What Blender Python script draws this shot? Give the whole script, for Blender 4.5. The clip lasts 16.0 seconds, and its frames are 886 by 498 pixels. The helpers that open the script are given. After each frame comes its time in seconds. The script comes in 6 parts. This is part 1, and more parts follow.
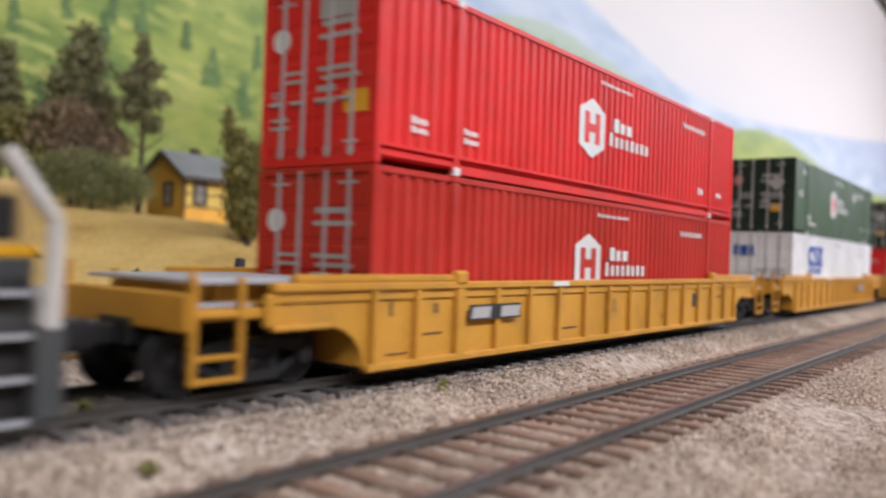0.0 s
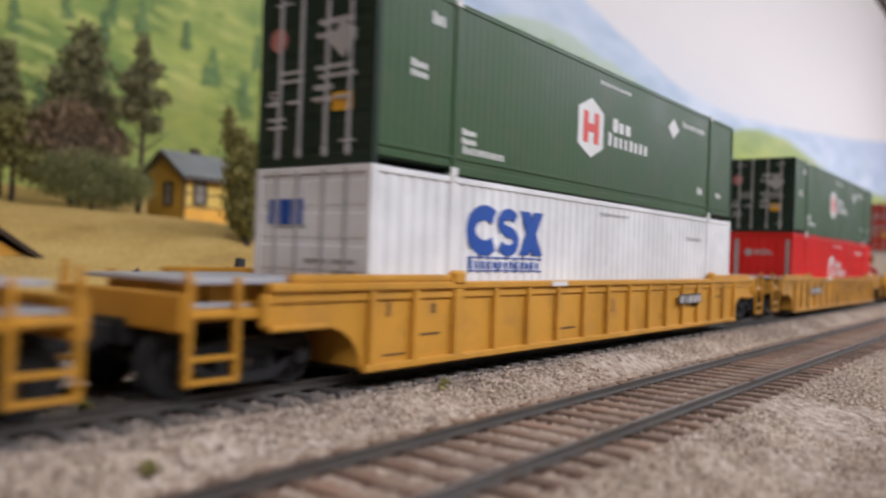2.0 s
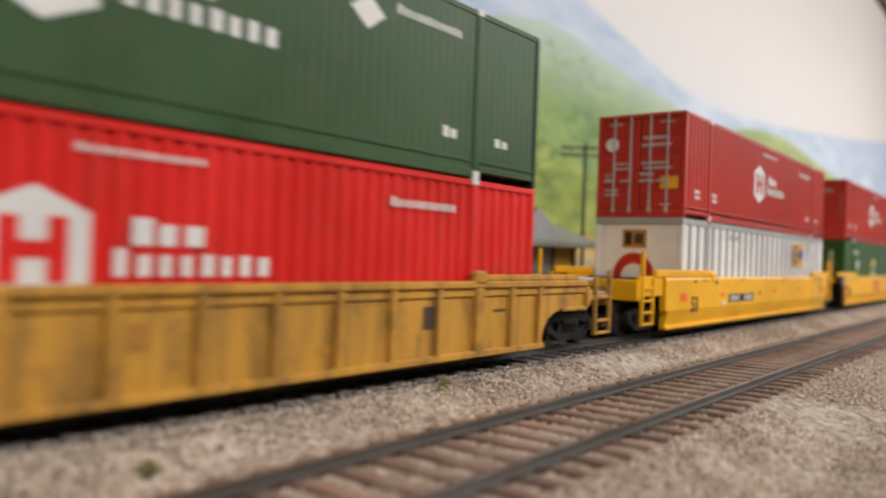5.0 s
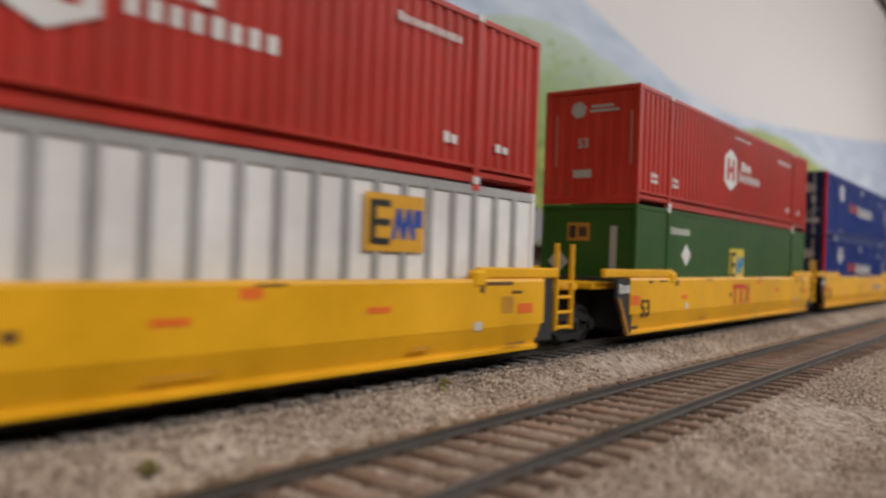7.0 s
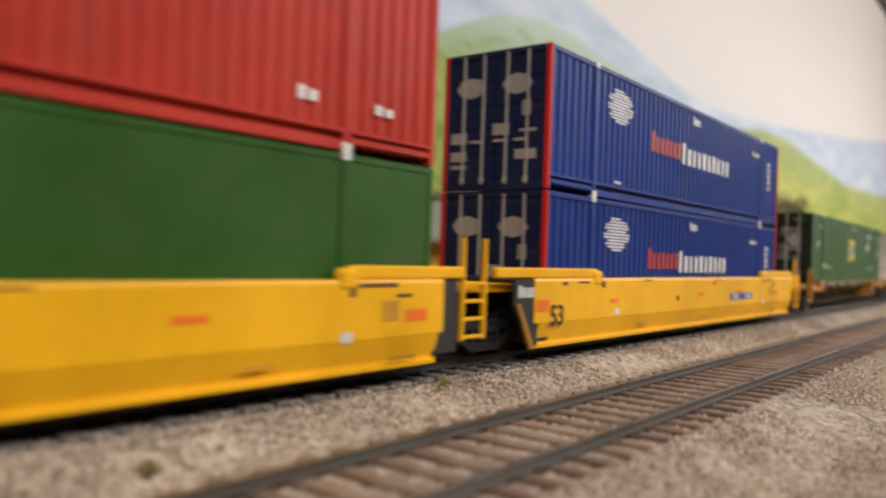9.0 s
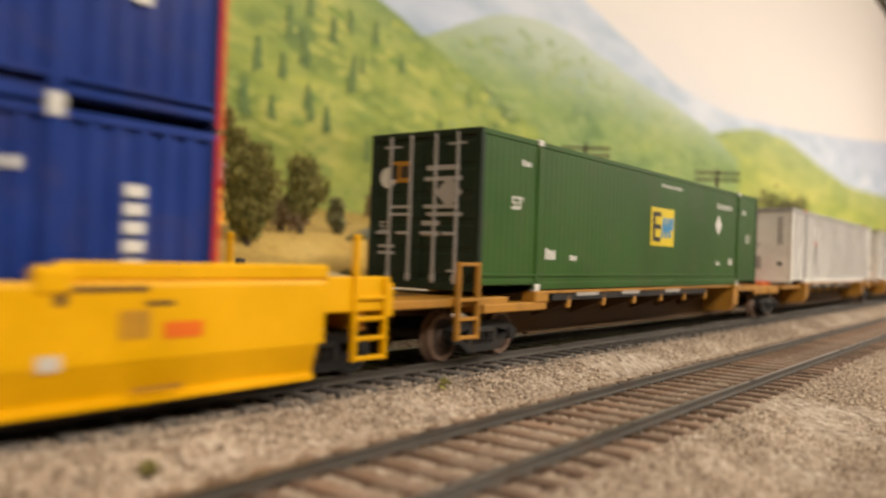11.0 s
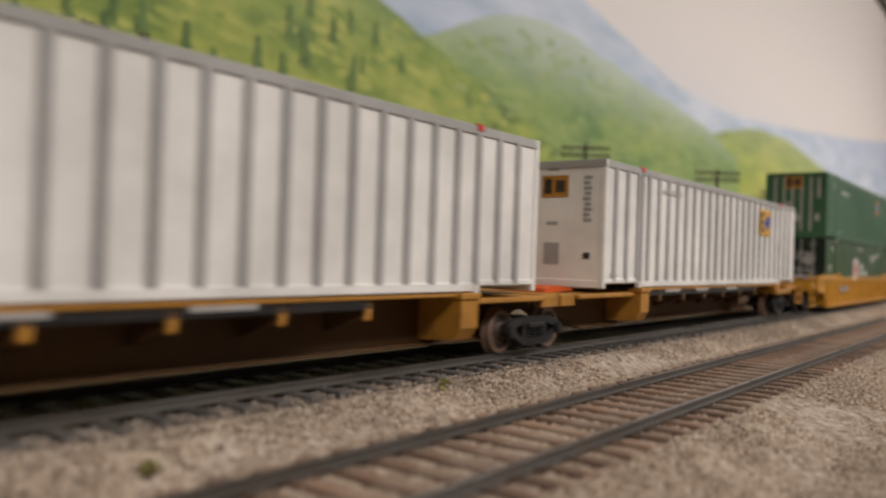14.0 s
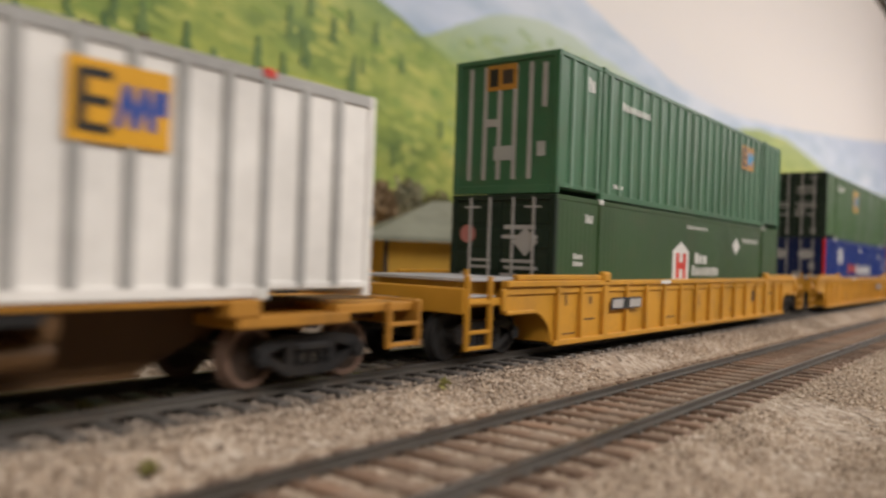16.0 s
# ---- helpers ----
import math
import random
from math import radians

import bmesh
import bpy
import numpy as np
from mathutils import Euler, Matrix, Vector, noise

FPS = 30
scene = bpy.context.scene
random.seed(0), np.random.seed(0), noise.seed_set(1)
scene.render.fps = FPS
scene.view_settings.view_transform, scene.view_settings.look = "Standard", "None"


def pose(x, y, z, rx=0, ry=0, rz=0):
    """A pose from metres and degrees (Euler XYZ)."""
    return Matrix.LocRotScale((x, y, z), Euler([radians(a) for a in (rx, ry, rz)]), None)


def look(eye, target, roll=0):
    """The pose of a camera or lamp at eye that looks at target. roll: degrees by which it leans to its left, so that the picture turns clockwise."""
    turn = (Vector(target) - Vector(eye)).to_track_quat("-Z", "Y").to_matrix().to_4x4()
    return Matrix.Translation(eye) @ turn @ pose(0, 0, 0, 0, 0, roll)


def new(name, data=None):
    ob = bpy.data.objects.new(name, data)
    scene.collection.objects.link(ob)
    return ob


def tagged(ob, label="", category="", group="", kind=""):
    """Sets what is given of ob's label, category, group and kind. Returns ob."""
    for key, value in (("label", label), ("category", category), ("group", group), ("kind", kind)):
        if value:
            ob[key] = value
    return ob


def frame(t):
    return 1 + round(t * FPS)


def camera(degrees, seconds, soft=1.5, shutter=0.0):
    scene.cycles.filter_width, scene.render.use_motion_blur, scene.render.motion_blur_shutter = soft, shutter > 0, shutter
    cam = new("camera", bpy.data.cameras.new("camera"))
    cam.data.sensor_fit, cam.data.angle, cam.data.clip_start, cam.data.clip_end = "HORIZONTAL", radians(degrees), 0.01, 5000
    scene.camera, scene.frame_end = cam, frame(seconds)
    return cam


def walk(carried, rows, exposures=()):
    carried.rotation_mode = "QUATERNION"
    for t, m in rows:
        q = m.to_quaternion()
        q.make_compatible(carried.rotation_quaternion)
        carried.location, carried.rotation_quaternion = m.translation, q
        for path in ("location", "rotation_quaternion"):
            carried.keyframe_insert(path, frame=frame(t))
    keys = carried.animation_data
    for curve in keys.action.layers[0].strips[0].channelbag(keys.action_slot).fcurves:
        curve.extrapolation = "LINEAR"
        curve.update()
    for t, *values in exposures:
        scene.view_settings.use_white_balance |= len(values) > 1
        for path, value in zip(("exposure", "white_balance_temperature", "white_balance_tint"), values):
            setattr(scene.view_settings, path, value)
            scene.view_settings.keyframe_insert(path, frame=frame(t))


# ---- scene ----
# A model railway at 1:87. Sizes below are written in full-size metres and brought down by S.
S = 1 / 87.1


def at(x, y, z, rz=0):
    return pose(x * S, y * S, z * S, 0, 0, rz)


# ---- camera ----
cam = camera(58.4, 16.0, soft=2.3, shutter=0.36)
EYE = Vector((0, -9.158, 1.858)) * S
yaw, pitch = radians(52.414), radians(0.372)
FOCUS = 15.5 * S
AIM = EYE + Vector((math.sin(yaw) * math.cos(pitch), math.cos(yaw) * math.cos(pitch), math.sin(pitch)))
STAND = look(EYE, AIM, 2.0)
cam.data.dof.use_dof, cam.data.dof.focus_distance, cam.data.dof.aperture_fstop = True, FOCUS, 15
walk(cam, [(0, STAND), (16, STAND)],
     exposures=[(0, 0.36, 5500, 15), (0.5, 0.16, 5500, 15), (1.0, 0.19, 5500, 15), (1.5, 0.18, 5500, 15), (2.0, 0.1, 5500, 15), (2.5, -0.22, 5500, 15), (3.0, -0.38, 5500, 15),
                (3.5, -0.28, 5500, 12), (4.0, 0.2, 5800, 10), (4.4, 0.2, 5900, 10), (6.1, -0.12, 6000, 11), (6.5, -0.22, 6000, 11), (7.0, -0.36, 5950, 11), (7.5, -0.3, 6000, 10),
                (8.0, 0.05, 6100, 10), (8.5, 0.08, 6150, 11), (9.2, 0.12, 6200, 11), (11.3, 0.3, 7350, 11), (11.5, 0.35, 7450, 11), (12.0, 0.6, 7350, 11), (12.5, 0.56, 7150, 12),
                (13.0, 0.23, 6850, 13), (13.5, -0.13, 6500, 13), (14.0, -0.3, 6300, 13), (14.5, -0.28, 6300, 12), (15.0, -0.18, 6300, 12), (15.5, -0.18, 6300, 12), (16, -0.02, 6300, 12)])

# ---- light: a room lit by two unseen lamps ----
world = bpy.data.worlds.new("room_air")
scene.world = world
world.use_nodes = True
world.node_tree.nodes["Background"].inputs[0].default_value = (0.9, 0.86, 0.8, 1)
world.node_tree.nodes["Background"].inputs[1].default_value = 0.085


def unseen_lamp(x, y, z, tx, ty, tz, sx, sy, watts, colour):
    d = bpy.data.lights.new("unseen_lamp", "AREA")
    d.shape, d.size, d.size_y, d.energy, d.color = "RECTANGLE", sx, sy, watts, colour
    ob = new("unseen_lamp", d)
    ob.matrix_world = look((x, y, z), (tx, ty, tz))
    return ob


# added unseen lamps: long low strip over the aisle, weaker one down the room
unseen_lamp(2.25, -0.62, 0.62, 2.25, 0.0, 0.0, 6.2, 0.16, 32.5, (1.0, 0.94, 0.86))
unseen_lamp(3.3, -1.3, 1.38, 3.3, 0.66, 0.5, 4.0, 0.6, 37, (1.0, 0.95, 0.88))


# ---- materials ----
def nodes_of(name):
    m = bpy.data.materials.new(name)
    m.use_nodes = True
    n, l = m.node_tree.nodes, m.node_tree.links
    return m, n, l, n["Principled BSDF"]


def noise_node(n, l, scale, detail=4, rough=0.6, coord="Object", stretch=None):
    tc = n.new("ShaderNodeTexCoord")
    t = n.new("ShaderNodeTexNoise")
    t.inputs["Scale"].default_value, t.inputs["Detail"].default_value, t.inputs["Roughness"].default_value = scale, detail, rough
    if stretch:
        mp = n.new("ShaderNodeMapping")
        mp.inputs["Scale"].default_value = stretch
        l.new(tc.outputs[coord], mp.inputs[0])
        l.new(mp.outputs[0], t.inputs[0])
    else:
        l.new(tc.outputs[coord], t.inputs[0])
    return t


def ramp_node(n, l, source, stops):
    r = n.new("ShaderNodeValToRGB")
    e = r.color_ramp.elements
    while len(e) < len(stops):
        e.new(0.5)
    for k, (p, c) in enumerate(stops):
        e[k].position, e[k].color = p, (*c, 1) if len(c) == 3 else c
    l.new(source, r.inputs[0])
    return r


def mix_node(n, l, a, b, fac, mode="MIX"):
    x = n.new("ShaderNodeMix")
    x.data_type, x.blend_type = "RGBA", mode
    for sock, val in ((x.inputs[0], fac), (x.inputs[6], a), (x.inputs[7], b)):
        if isinstance(val, (int, float)):
            sock.default_value = val
        elif isinstance(val, tuple):
            sock.default_value = (*val, 1)
        else:
            l.new(val, sock)
    return x.outputs[2]


def bump_node(n, l, height, dist, strength=0.5):
    b = n.new("ShaderNodeBump")
    b.inputs["Strength"].default_value, b.inputs["Distance"].default_value = strength, dist
    l.new(height, b.inputs["Height"])
    return b.outputs[0]


def paint(name, col, rough=0.45, wear=0.25, metal=0.0, dirt=(0.12, 0.085, 0.05), spec=0.4):
    """Painted or plain plastic: cloudy tone, dust film, fine grain."""
    m, n, l, p = nodes_of(name)
    big = noise_node(n, l, 45, 4)
    fine = noise_node(n, l, 900, 2)
    dark = tuple(c * 0.86 for c in col)
    lite = tuple(min(1, c * 1.08 + 0.004) for c in col)
    tone = ramp_node(n, l, big.outputs[0], [(0.35, dark), (0.65, lite)])
    film = ramp_node(n, l, noise_node(n, l, 110, 6, 0.7).outputs[0], [(0.5, (0, 0, 0)), (0.75, (wear, wear, wear))])
    base = mix_node(n, l, tone.outputs[0], dirt, film.outputs[0])
    l.new(base, p.inputs["Base Color"])
    rr = ramp_node(n, l, big.outputs[0], [(0.3, (rough - 0.08,) * 3), (0.7, (rough + 0.12,) * 3)])
    l.new(rr.outputs[0], p.inputs["Roughness"])
    l.new(bump_node(n, l, fine.outputs[0], 0.00005, 0.4), p.inputs["Normal"])
    p.inputs["Metallic"].default_value = metal
    p.inputs["Specular IOR Level"].default_value = spec
    return m


def streaked(name, col, rust):
    """Painted steel with rust and grime run down in streaks."""
    m, n, l, p = nodes_of(name)
    tone = ramp_node(n, l, noise_node(n, l, 45, 4).outputs[0], [(0.35, tuple(c * 0.85 for c in col)), (0.65, tuple(c * 1.05 for c in col))])
    runs = ramp_node(n, l, noise_node(n, l, 260, 5, 0.65, stretch=(1, 1, 0.12)).outputs[0], [(0.46, (0, 0, 0)), (0.66, (0.6, 0.6, 0.6))])
    spots = ramp_node(n, l, noise_node(n, l, 120, 5, 0.7).outputs[0], [(0.52, (0, 0, 0)), (0.66, (0.55, 0.55, 0.55))])
    base = mix_node(n, l, tone.outputs[0], rust, runs.outputs[0])
    l.new(mix_node(n, l, base, rust, spots.outputs[0]), p.inputs["Base Color"])
    p.inputs["Roughness"].default_value = 0.6
    p.inputs["Specular IOR Level"].default_value = 0.25
    return m


RED = paint("container_red", (0.68, 0.018, 0.012), spec=0.22)
RED_OLD = paint("container_brick_red", (0.50, 0.026, 0.012), spec=0.22)
MAROON = paint("container_dark_red", (0.45, 0.03, 0.016), spec=0.22)
GREEN = paint("container_dark_green", (0.036, 0.078, 0.025), spec=0.2)
GREEN_EMP = paint("container_green", (0.028, 0.088, 0.012), spec=0.18)
GREEN_RIB = paint("container_ribbed_green", (0.042, 0.125, 0.058), spec=0.3)
BLUE = paint("container_blue", (0.008, 0.034, 0.21), spec=0.2)
WHITE = paint("container_white", (0.80, 0.78, 0.76), wear=0.08)
SILVER = paint("container_silver_white", (0.83, 0.80, 0.76), wear=0.1)
GREY = paint("post_grey", (0.38, 0.37, 0.355), wear=0.2)
YELLOW = paint("well_car_yellow", (0.56, 0.27, 0.024), 0.5, wear=0.35, spec=0.25)
WORN = streaked("worn_well_car_yellow", (0.56, 0.28, 0.035), (0.13, 0.075, 0.03))
GOLD = paint("new_well_car_yellow", (0.84, 0.425, 0.004), 0.4, wear=0.06, spec=0.22)
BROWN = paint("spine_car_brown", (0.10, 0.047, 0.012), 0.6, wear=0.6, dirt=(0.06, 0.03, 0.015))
OCHRE = paint("spine_car_yellow", (0.44, 0.20, 0.022), 0.55, wear=0.6, dirt=(0.09, 0.045, 0.015))
ORANGE = paint("hitch_orange", (0.75, 0.12, 0.02), 0.5)
BLACK = paint("black_plastic", (0.018, 0.0165, 0.016), 0.6, wear=0.3, dirt=(0.05, 0.035, 0.025))
TRUCKS = paint("truck_grey_black", (0.016, 0.015, 0.015), 0.65, wear=0.4, dirt=(0.07, 0.05, 0.035), spec=0.25)
WHEEL = paint("wheel_brown", (0.06, 0.038, 0.028), 0.5, wear=0.5)
DECKS = paint("walkway_grey", (0.42, 0.41, 0.42), 0.6, wear=0.3)
RODS = paint("lock_rod_grey", (0.40, 0.375, 0.355), 0.5, wear=0.2)
INK_WHITE = paint("white_lettering", (0.70, 0.68, 0.64), 0.5, wear=0.1)
INK_RED = paint("red_lettering", (0.66, 0.045, 0.025), 0.5, wear=0.05)
INK_BLUE = paint("blue_lettering", (0.008, 0.065, 0.34), 0.5, wear=0.05)
INK_SKY = paint("sky_blue_lettering", (0.03, 0.25, 0.5), 0.5, wear=0.05)
INK_BLACK = paint("black_lettering", (0.015, 0.014, 0.012), 0.5, wear=0.05)
INK_ORANGE = paint("orange_label", (0.85, 0.16, 0.01), 0.5, wear=0.05)
INK_YELLOW = paint("yellow_label", (0.72, 0.36, 0.01), 0.5, wear=0.05)
LOCO_GREY = paint("locomotive_dark_grey", (0.06, 0.062, 0.06), 0.5)
LOCO_TAN = paint("locomotive_tan", (0.52, 0.35, 0.12), 0.5)
LEMON = paint("lemon_label", (0.74, 0.55, 0.015), 0.5, wear=0.05)
# near-black end doors; the shade of their panel relief is put into these colours
DOOR_GREEN_SHADED = paint("door_black_green_shaded", (0.014, 0.026, 0.016), 0.55, wear=0.3, dirt=(0.05, 0.04, 0.03), spec=0.2)
DOOR_NAVY_SHADED = paint("door_navy_shaded", (0.008, 0.016, 0.07), 0.55, wear=0.2, spec=0.2)
FADED_RED = paint("faded_red_badge", (0.45, 0.16, 0.14), 0.5, wear=0.2)
RIM = paint("wheel_rim_brown", (0.21, 0.132, 0.095), 0.5, wear=0.5, metal=0.2)
WORD_RED = paint("dull_red_lettering", (0.38, 0.03, 0.04), 0.5, wear=0.05)
PALE = paint("locomotive_pale_grey", (0.62, 0.58, 0.52), 0.5)
RAIL_SIDE = paint("rail_weathered_steel", (0.105, 0.094, 0.082), 0.5, wear=0.5, metal=0.3, dirt=(0.12, 0.07, 0.04))
RAIL_HEAD = paint("rail_polished_head", (0.28, 0.26, 0.25), 0.3, wear=0.3, metal=0.9)
HOUSE_WALL = paint("house_yellow", (0.52, 0.30, 0.035), 0.7, wear=0.2)
HOUSE_LITE = paint("house_light_yellow", (0.72, 0.50, 0.10), 0.7, wear=0.15)
HOUSE_BASE = paint("house_orange_base", (0.80, 0.42, 0.05), 0.7, wear=0.15)
ROOF_GREY = paint("roof_grey_shingle", (0.22, 0.23, 0.22), 0.8, wear=0.3)
ROOF_GREEN = paint("roof_green_grey", (0.25, 0.255, 0.195), 0.75, wear=0.2)
TRIM_DARK = paint("dark_brown_trim", (0.05, 0.032, 0.02), 0.7)
GLASS = paint("window_dull_glass", (0.25, 0.22, 0.19), 0.2, wear=0.1)
BARK = paint("bark", (0.07, 0.05, 0.035), 0.85, wear=0.3)
DEAD_WOOD = paint("dead_wood_grey", (0.045, 0.042, 0.045), 0.85, wear=0.4)
POLE_WOOD = paint("pole_wood", (0.085, 0.062, 0.048), 0.8)
ROOM_WALL = paint("room_wall", (0.72, 0.70, 0.66), 0.85, wear=0.05)
ROOM_CEILING = paint("room_ceiling", (0.8, 0.78, 0.75), 0.9, wear=0.03)
ROOM_FLOOR = paint("room_floor", (0.25, 0.22, 0.19), 0.7, wear=0.2)


def track_greyed(n, l, colour):
    """Darker grey band along the main track, with a ragged edge."""
    tc = n.new("ShaderNodeTexCoord")
    xyz = n.new("ShaderNodeSeparateXYZ")
    l.new(tc.outputs["Object"], xyz.inputs[0])
    off = n.new("ShaderNodeMath")
    off.operation = "ABSOLUTE"
    l.new(xyz.outputs[1], off.inputs[0])
    sway = n.new("ShaderNodeMath")
    sway.operation = "MULTIPLY_ADD"
    sway.inputs[1].default_value = 0.9 * S
    l.new(noise_node(n, l, 60, 4).outputs[0], sway.inputs[0])
    l.new(off.outputs[0], sway.inputs[2])
    mr = n.new("ShaderNodeMapRange")
    mr.inputs["From Min"].default_value, mr.inputs["From Max"].default_value = 1.6 * S, 2.1 * S
    mr.inputs["To Min"].default_value, mr.inputs["To Max"].default_value = 0.72, 0.0
    l.new(sway.outputs[0], mr.inputs[0])
    return mix_node(n, l, colour, (0.13, 0.112, 0.098), mr.outputs[0])


def ballast_material(name, stops, bump=0.0012):
    m, n, l, p = nodes_of(name)
    info = n.new("ShaderNodeNewGeometry")
    grain = ramp_node(n, l, info.outputs["Random Per Island"], stops)
    tone = noise_node(n, l, 25, 3)
    shade = ramp_node(n, l, tone.outputs[0], [(0.3, (0.78, 0.76, 0.74)), (0.7, (1.1, 1.08, 1.05))])
    tinted = mix_node(n, l, grain.outputs[0], shade.outputs[0], 1.0, "MULTIPLY")
    l.new(track_greyed(n, l, tinted), p.inputs["Base Color"])
    p.inputs["Roughness"].default_value = 0.85
    return m


STONE_STOPS = [(0.0, (0.20, 0.148, 0.108)), (0.12, (0.32, 0.24, 0.178)), (0.35, (0.43, 0.335, 0.252)), (0.65, (0.50, 0.40, 0.31)), (1.0, (0.63, 0.53, 0.435))]
STONE = ballast_material("ballast_stone", STONE_STOPS)


def ground_material():
    """Grey-tan ballast sand by the tracks, golden static grass up the hill."""
    m, n, l, p = nodes_of("scenic_ground")
    cell = n.new("ShaderNodeTexVoronoi")
    tc = n.new("ShaderNodeTexCoord")
    cell.inputs["Scale"].default_value = 700
    l.new(tc.outputs["Object"], cell.inputs["Vector"])
    sep = n.new("ShaderNodeSeparateColor")
    l.new(cell.outputs["Color"], sep.inputs[0])
    grains = ramp_node(n, l, sep.outputs[0], [(a, tuple(v * 0.85 for v in c)) for a, c in STONE_STOPS])
    g1 = noise_node(n, l, 30, 5, 0.65)
    g2 = noise_node(n, l, 500, 3, 0.7)
    grass = ramp_node(n, l, g1.outputs[0], [(0.25, (0.46, 0.29, 0.075)), (0.5, (0.62, 0.42, 0.125)), (0.75, (0.72, 0.51, 0.18))])
    speck = ramp_node(n, l, g2.outputs[0], [(0.3, (0.7, 0.68, 0.6)), (0.7, (1.12, 1.1, 1.05))])
    grass2 = mix_node(n, l, grass.outputs[0], speck.outputs[0], 1.0, "MULTIPLY")
    xyz = n.new("ShaderNodeSeparateXYZ")
    l.new(tc.outputs["Object"], xyz.inputs[0])
    edge = n.new("ShaderNodeMapRange")
    edge.inputs["From Min"].default_value, edge.inputs["From Max"].default_value = 13.4 * S, 15.4 * S
    sway = n.new("ShaderNodeMath")
    sway.operation = "MULTIPLY_ADD"
    sway.inputs[1].default_value = 4.0 * S
    l.new(noise_node(n, l, 14, 3).outputs[0], sway.inputs[0])
    l.new(xyz.outputs[1], sway.inputs[2])
    l.new(sway.outputs[0], edge.inputs[0])
    l.new(mix_node(n, l, track_greyed(n, l, grains.outputs[0]), grass2, edge.outputs[0]), p.inputs["Base Color"])
    p.inputs["Roughness"].default_value = 0.9
    l.new(bump_node(n, l, cell.outputs["Distance"], 0.0006, 0.8), p.inputs["Normal"])
    return m


GROUND = ground_material()


def tie_material(name, tint):
    m, n, l, p = nodes_of(name)
    oi = n.new("ShaderNodeObjectInfo")
    base = ramp_node(n, l, oi.outputs["Random"], [(0.0, tuple(0.65 * v for v in tint)), (0.5, tint), (1.0, tuple(1.35 * v for v in tint))])
    g = noise_node(n, l, 400, 4, 0.7, stretch=(3, 0.3, 1))
    tone = ramp_node(n, l, g.outputs[0], [(0.3, (0.7, 0.68, 0.66)), (0.75, (1.35, 1.3, 1.2))])
    dust = ramp_node(n, l, noise_node(n, l, 160, 5).outputs[0], [(0.42, (0, 0, 0)), (0.68, (0.62, 0.62, 0.62))])
    c = mix_node(n, l, base.outputs[0], tone.outputs[0], 1.0, "MULTIPLY")
    l.new(mix_node(n, l, c, (0.36, 0.28, 0.215), dust.outputs[0]), p.inputs["Base Color"])
    p.inputs["Roughness"].default_value = 0.8
    l.new(bump_node(n, l, g.outputs[0], 0.0002, 0.6), p.inputs["Normal"])
    return m


TIE = tie_material("tie_brown_plastic", (0.235, 0.15, 0.105))
TIE_GREY = tie_material("tie_weathered_grey", (0.075, 0.068, 0.064))


def painted(name, stops, scale, haze, z0, z1, stretch=(1, 1, 1), amount=0.8):
    """A painted hillside: brushed mottling, paling with height into haze."""
    stops, haze = [(q, tuple(0.92 * v for v in c)) for q, c in stops], tuple(0.92 * v for v in haze)
    m, n, l, p = nodes_of(name)
    a = noise_node(n, l, scale, 5, 0.62, stretch=stretch)
    b = noise_node(n, l, scale * 4, 3, 0.6, stretch=(stretch[0] * 0.6, 1, stretch[2] * 1.2))
    base = ramp_node(n, l, a.outputs[0], stops)
    dab = ramp_node(n, l, b.outputs[0], [(0.3, (0.72, 0.8, 0.75)), (0.7, (1.2, 1.15, 1.0))])
    c = mix_node(n, l, base.outputs[0], dab.outputs[0], 1.0, "MULTIPLY")
    tc = n.new("ShaderNodeTexCoord")
    xyz = n.new("ShaderNodeSeparateXYZ")
    l.new(tc.outputs["Object"], xyz.inputs[0])
    mr = n.new("ShaderNodeMapRange")
    mr.interpolation_type = "SMOOTHSTEP"
    mr.inputs["From Min"].default_value, mr.inputs["From Max"].default_value = z0 * S, z1 * S
    mr.inputs["To Max"].default_value = amount
    l.new(xyz.outputs[2], mr.inputs[0])
    l.new(mix_node(n, l, c, haze, mr.outputs[0]), p.inputs["Base Color"])
    p.inputs["Roughness"].default_value = 0.85
    return m


def leaf_material(name, a, b):
    m, n, l, p = nodes_of(name)
    info = n.new("ShaderNodeNewGeometry")
    r = ramp_node(n, l, info.outputs["Random Per Island"], [(0.0, a), (1.0, b)])
    l.new(r.outputs[0], p.inputs["Base Color"])
    p.inputs["Roughness"].default_value = 0.85
    p.inputs["Specular IOR Level"].default_value = 0.2
    return m


LEAF_DARK = leaf_material("foliage_dark_olive", (0.13, 0.13, 0.06), (0.30, 0.275, 0.14))
LEAF_BROWN = leaf_material("foliage_brown", (0.18, 0.125, 0.075), (0.38, 0.275, 0.165))
LEAF_OLIVE = leaf_material("foliage_olive", (0.13, 0.125, 0.035), (0.33, 0.29, 0.10))
LEAF_PALE = leaf_material("foliage_pale_dry", (0.2, 0.19, 0.12), (0.42, 0.4, 0.28))
LEAF_GREEN = leaf_material("foliage_green", (0.15, 0.16, 0.065), (0.27, 0.265, 0.11))


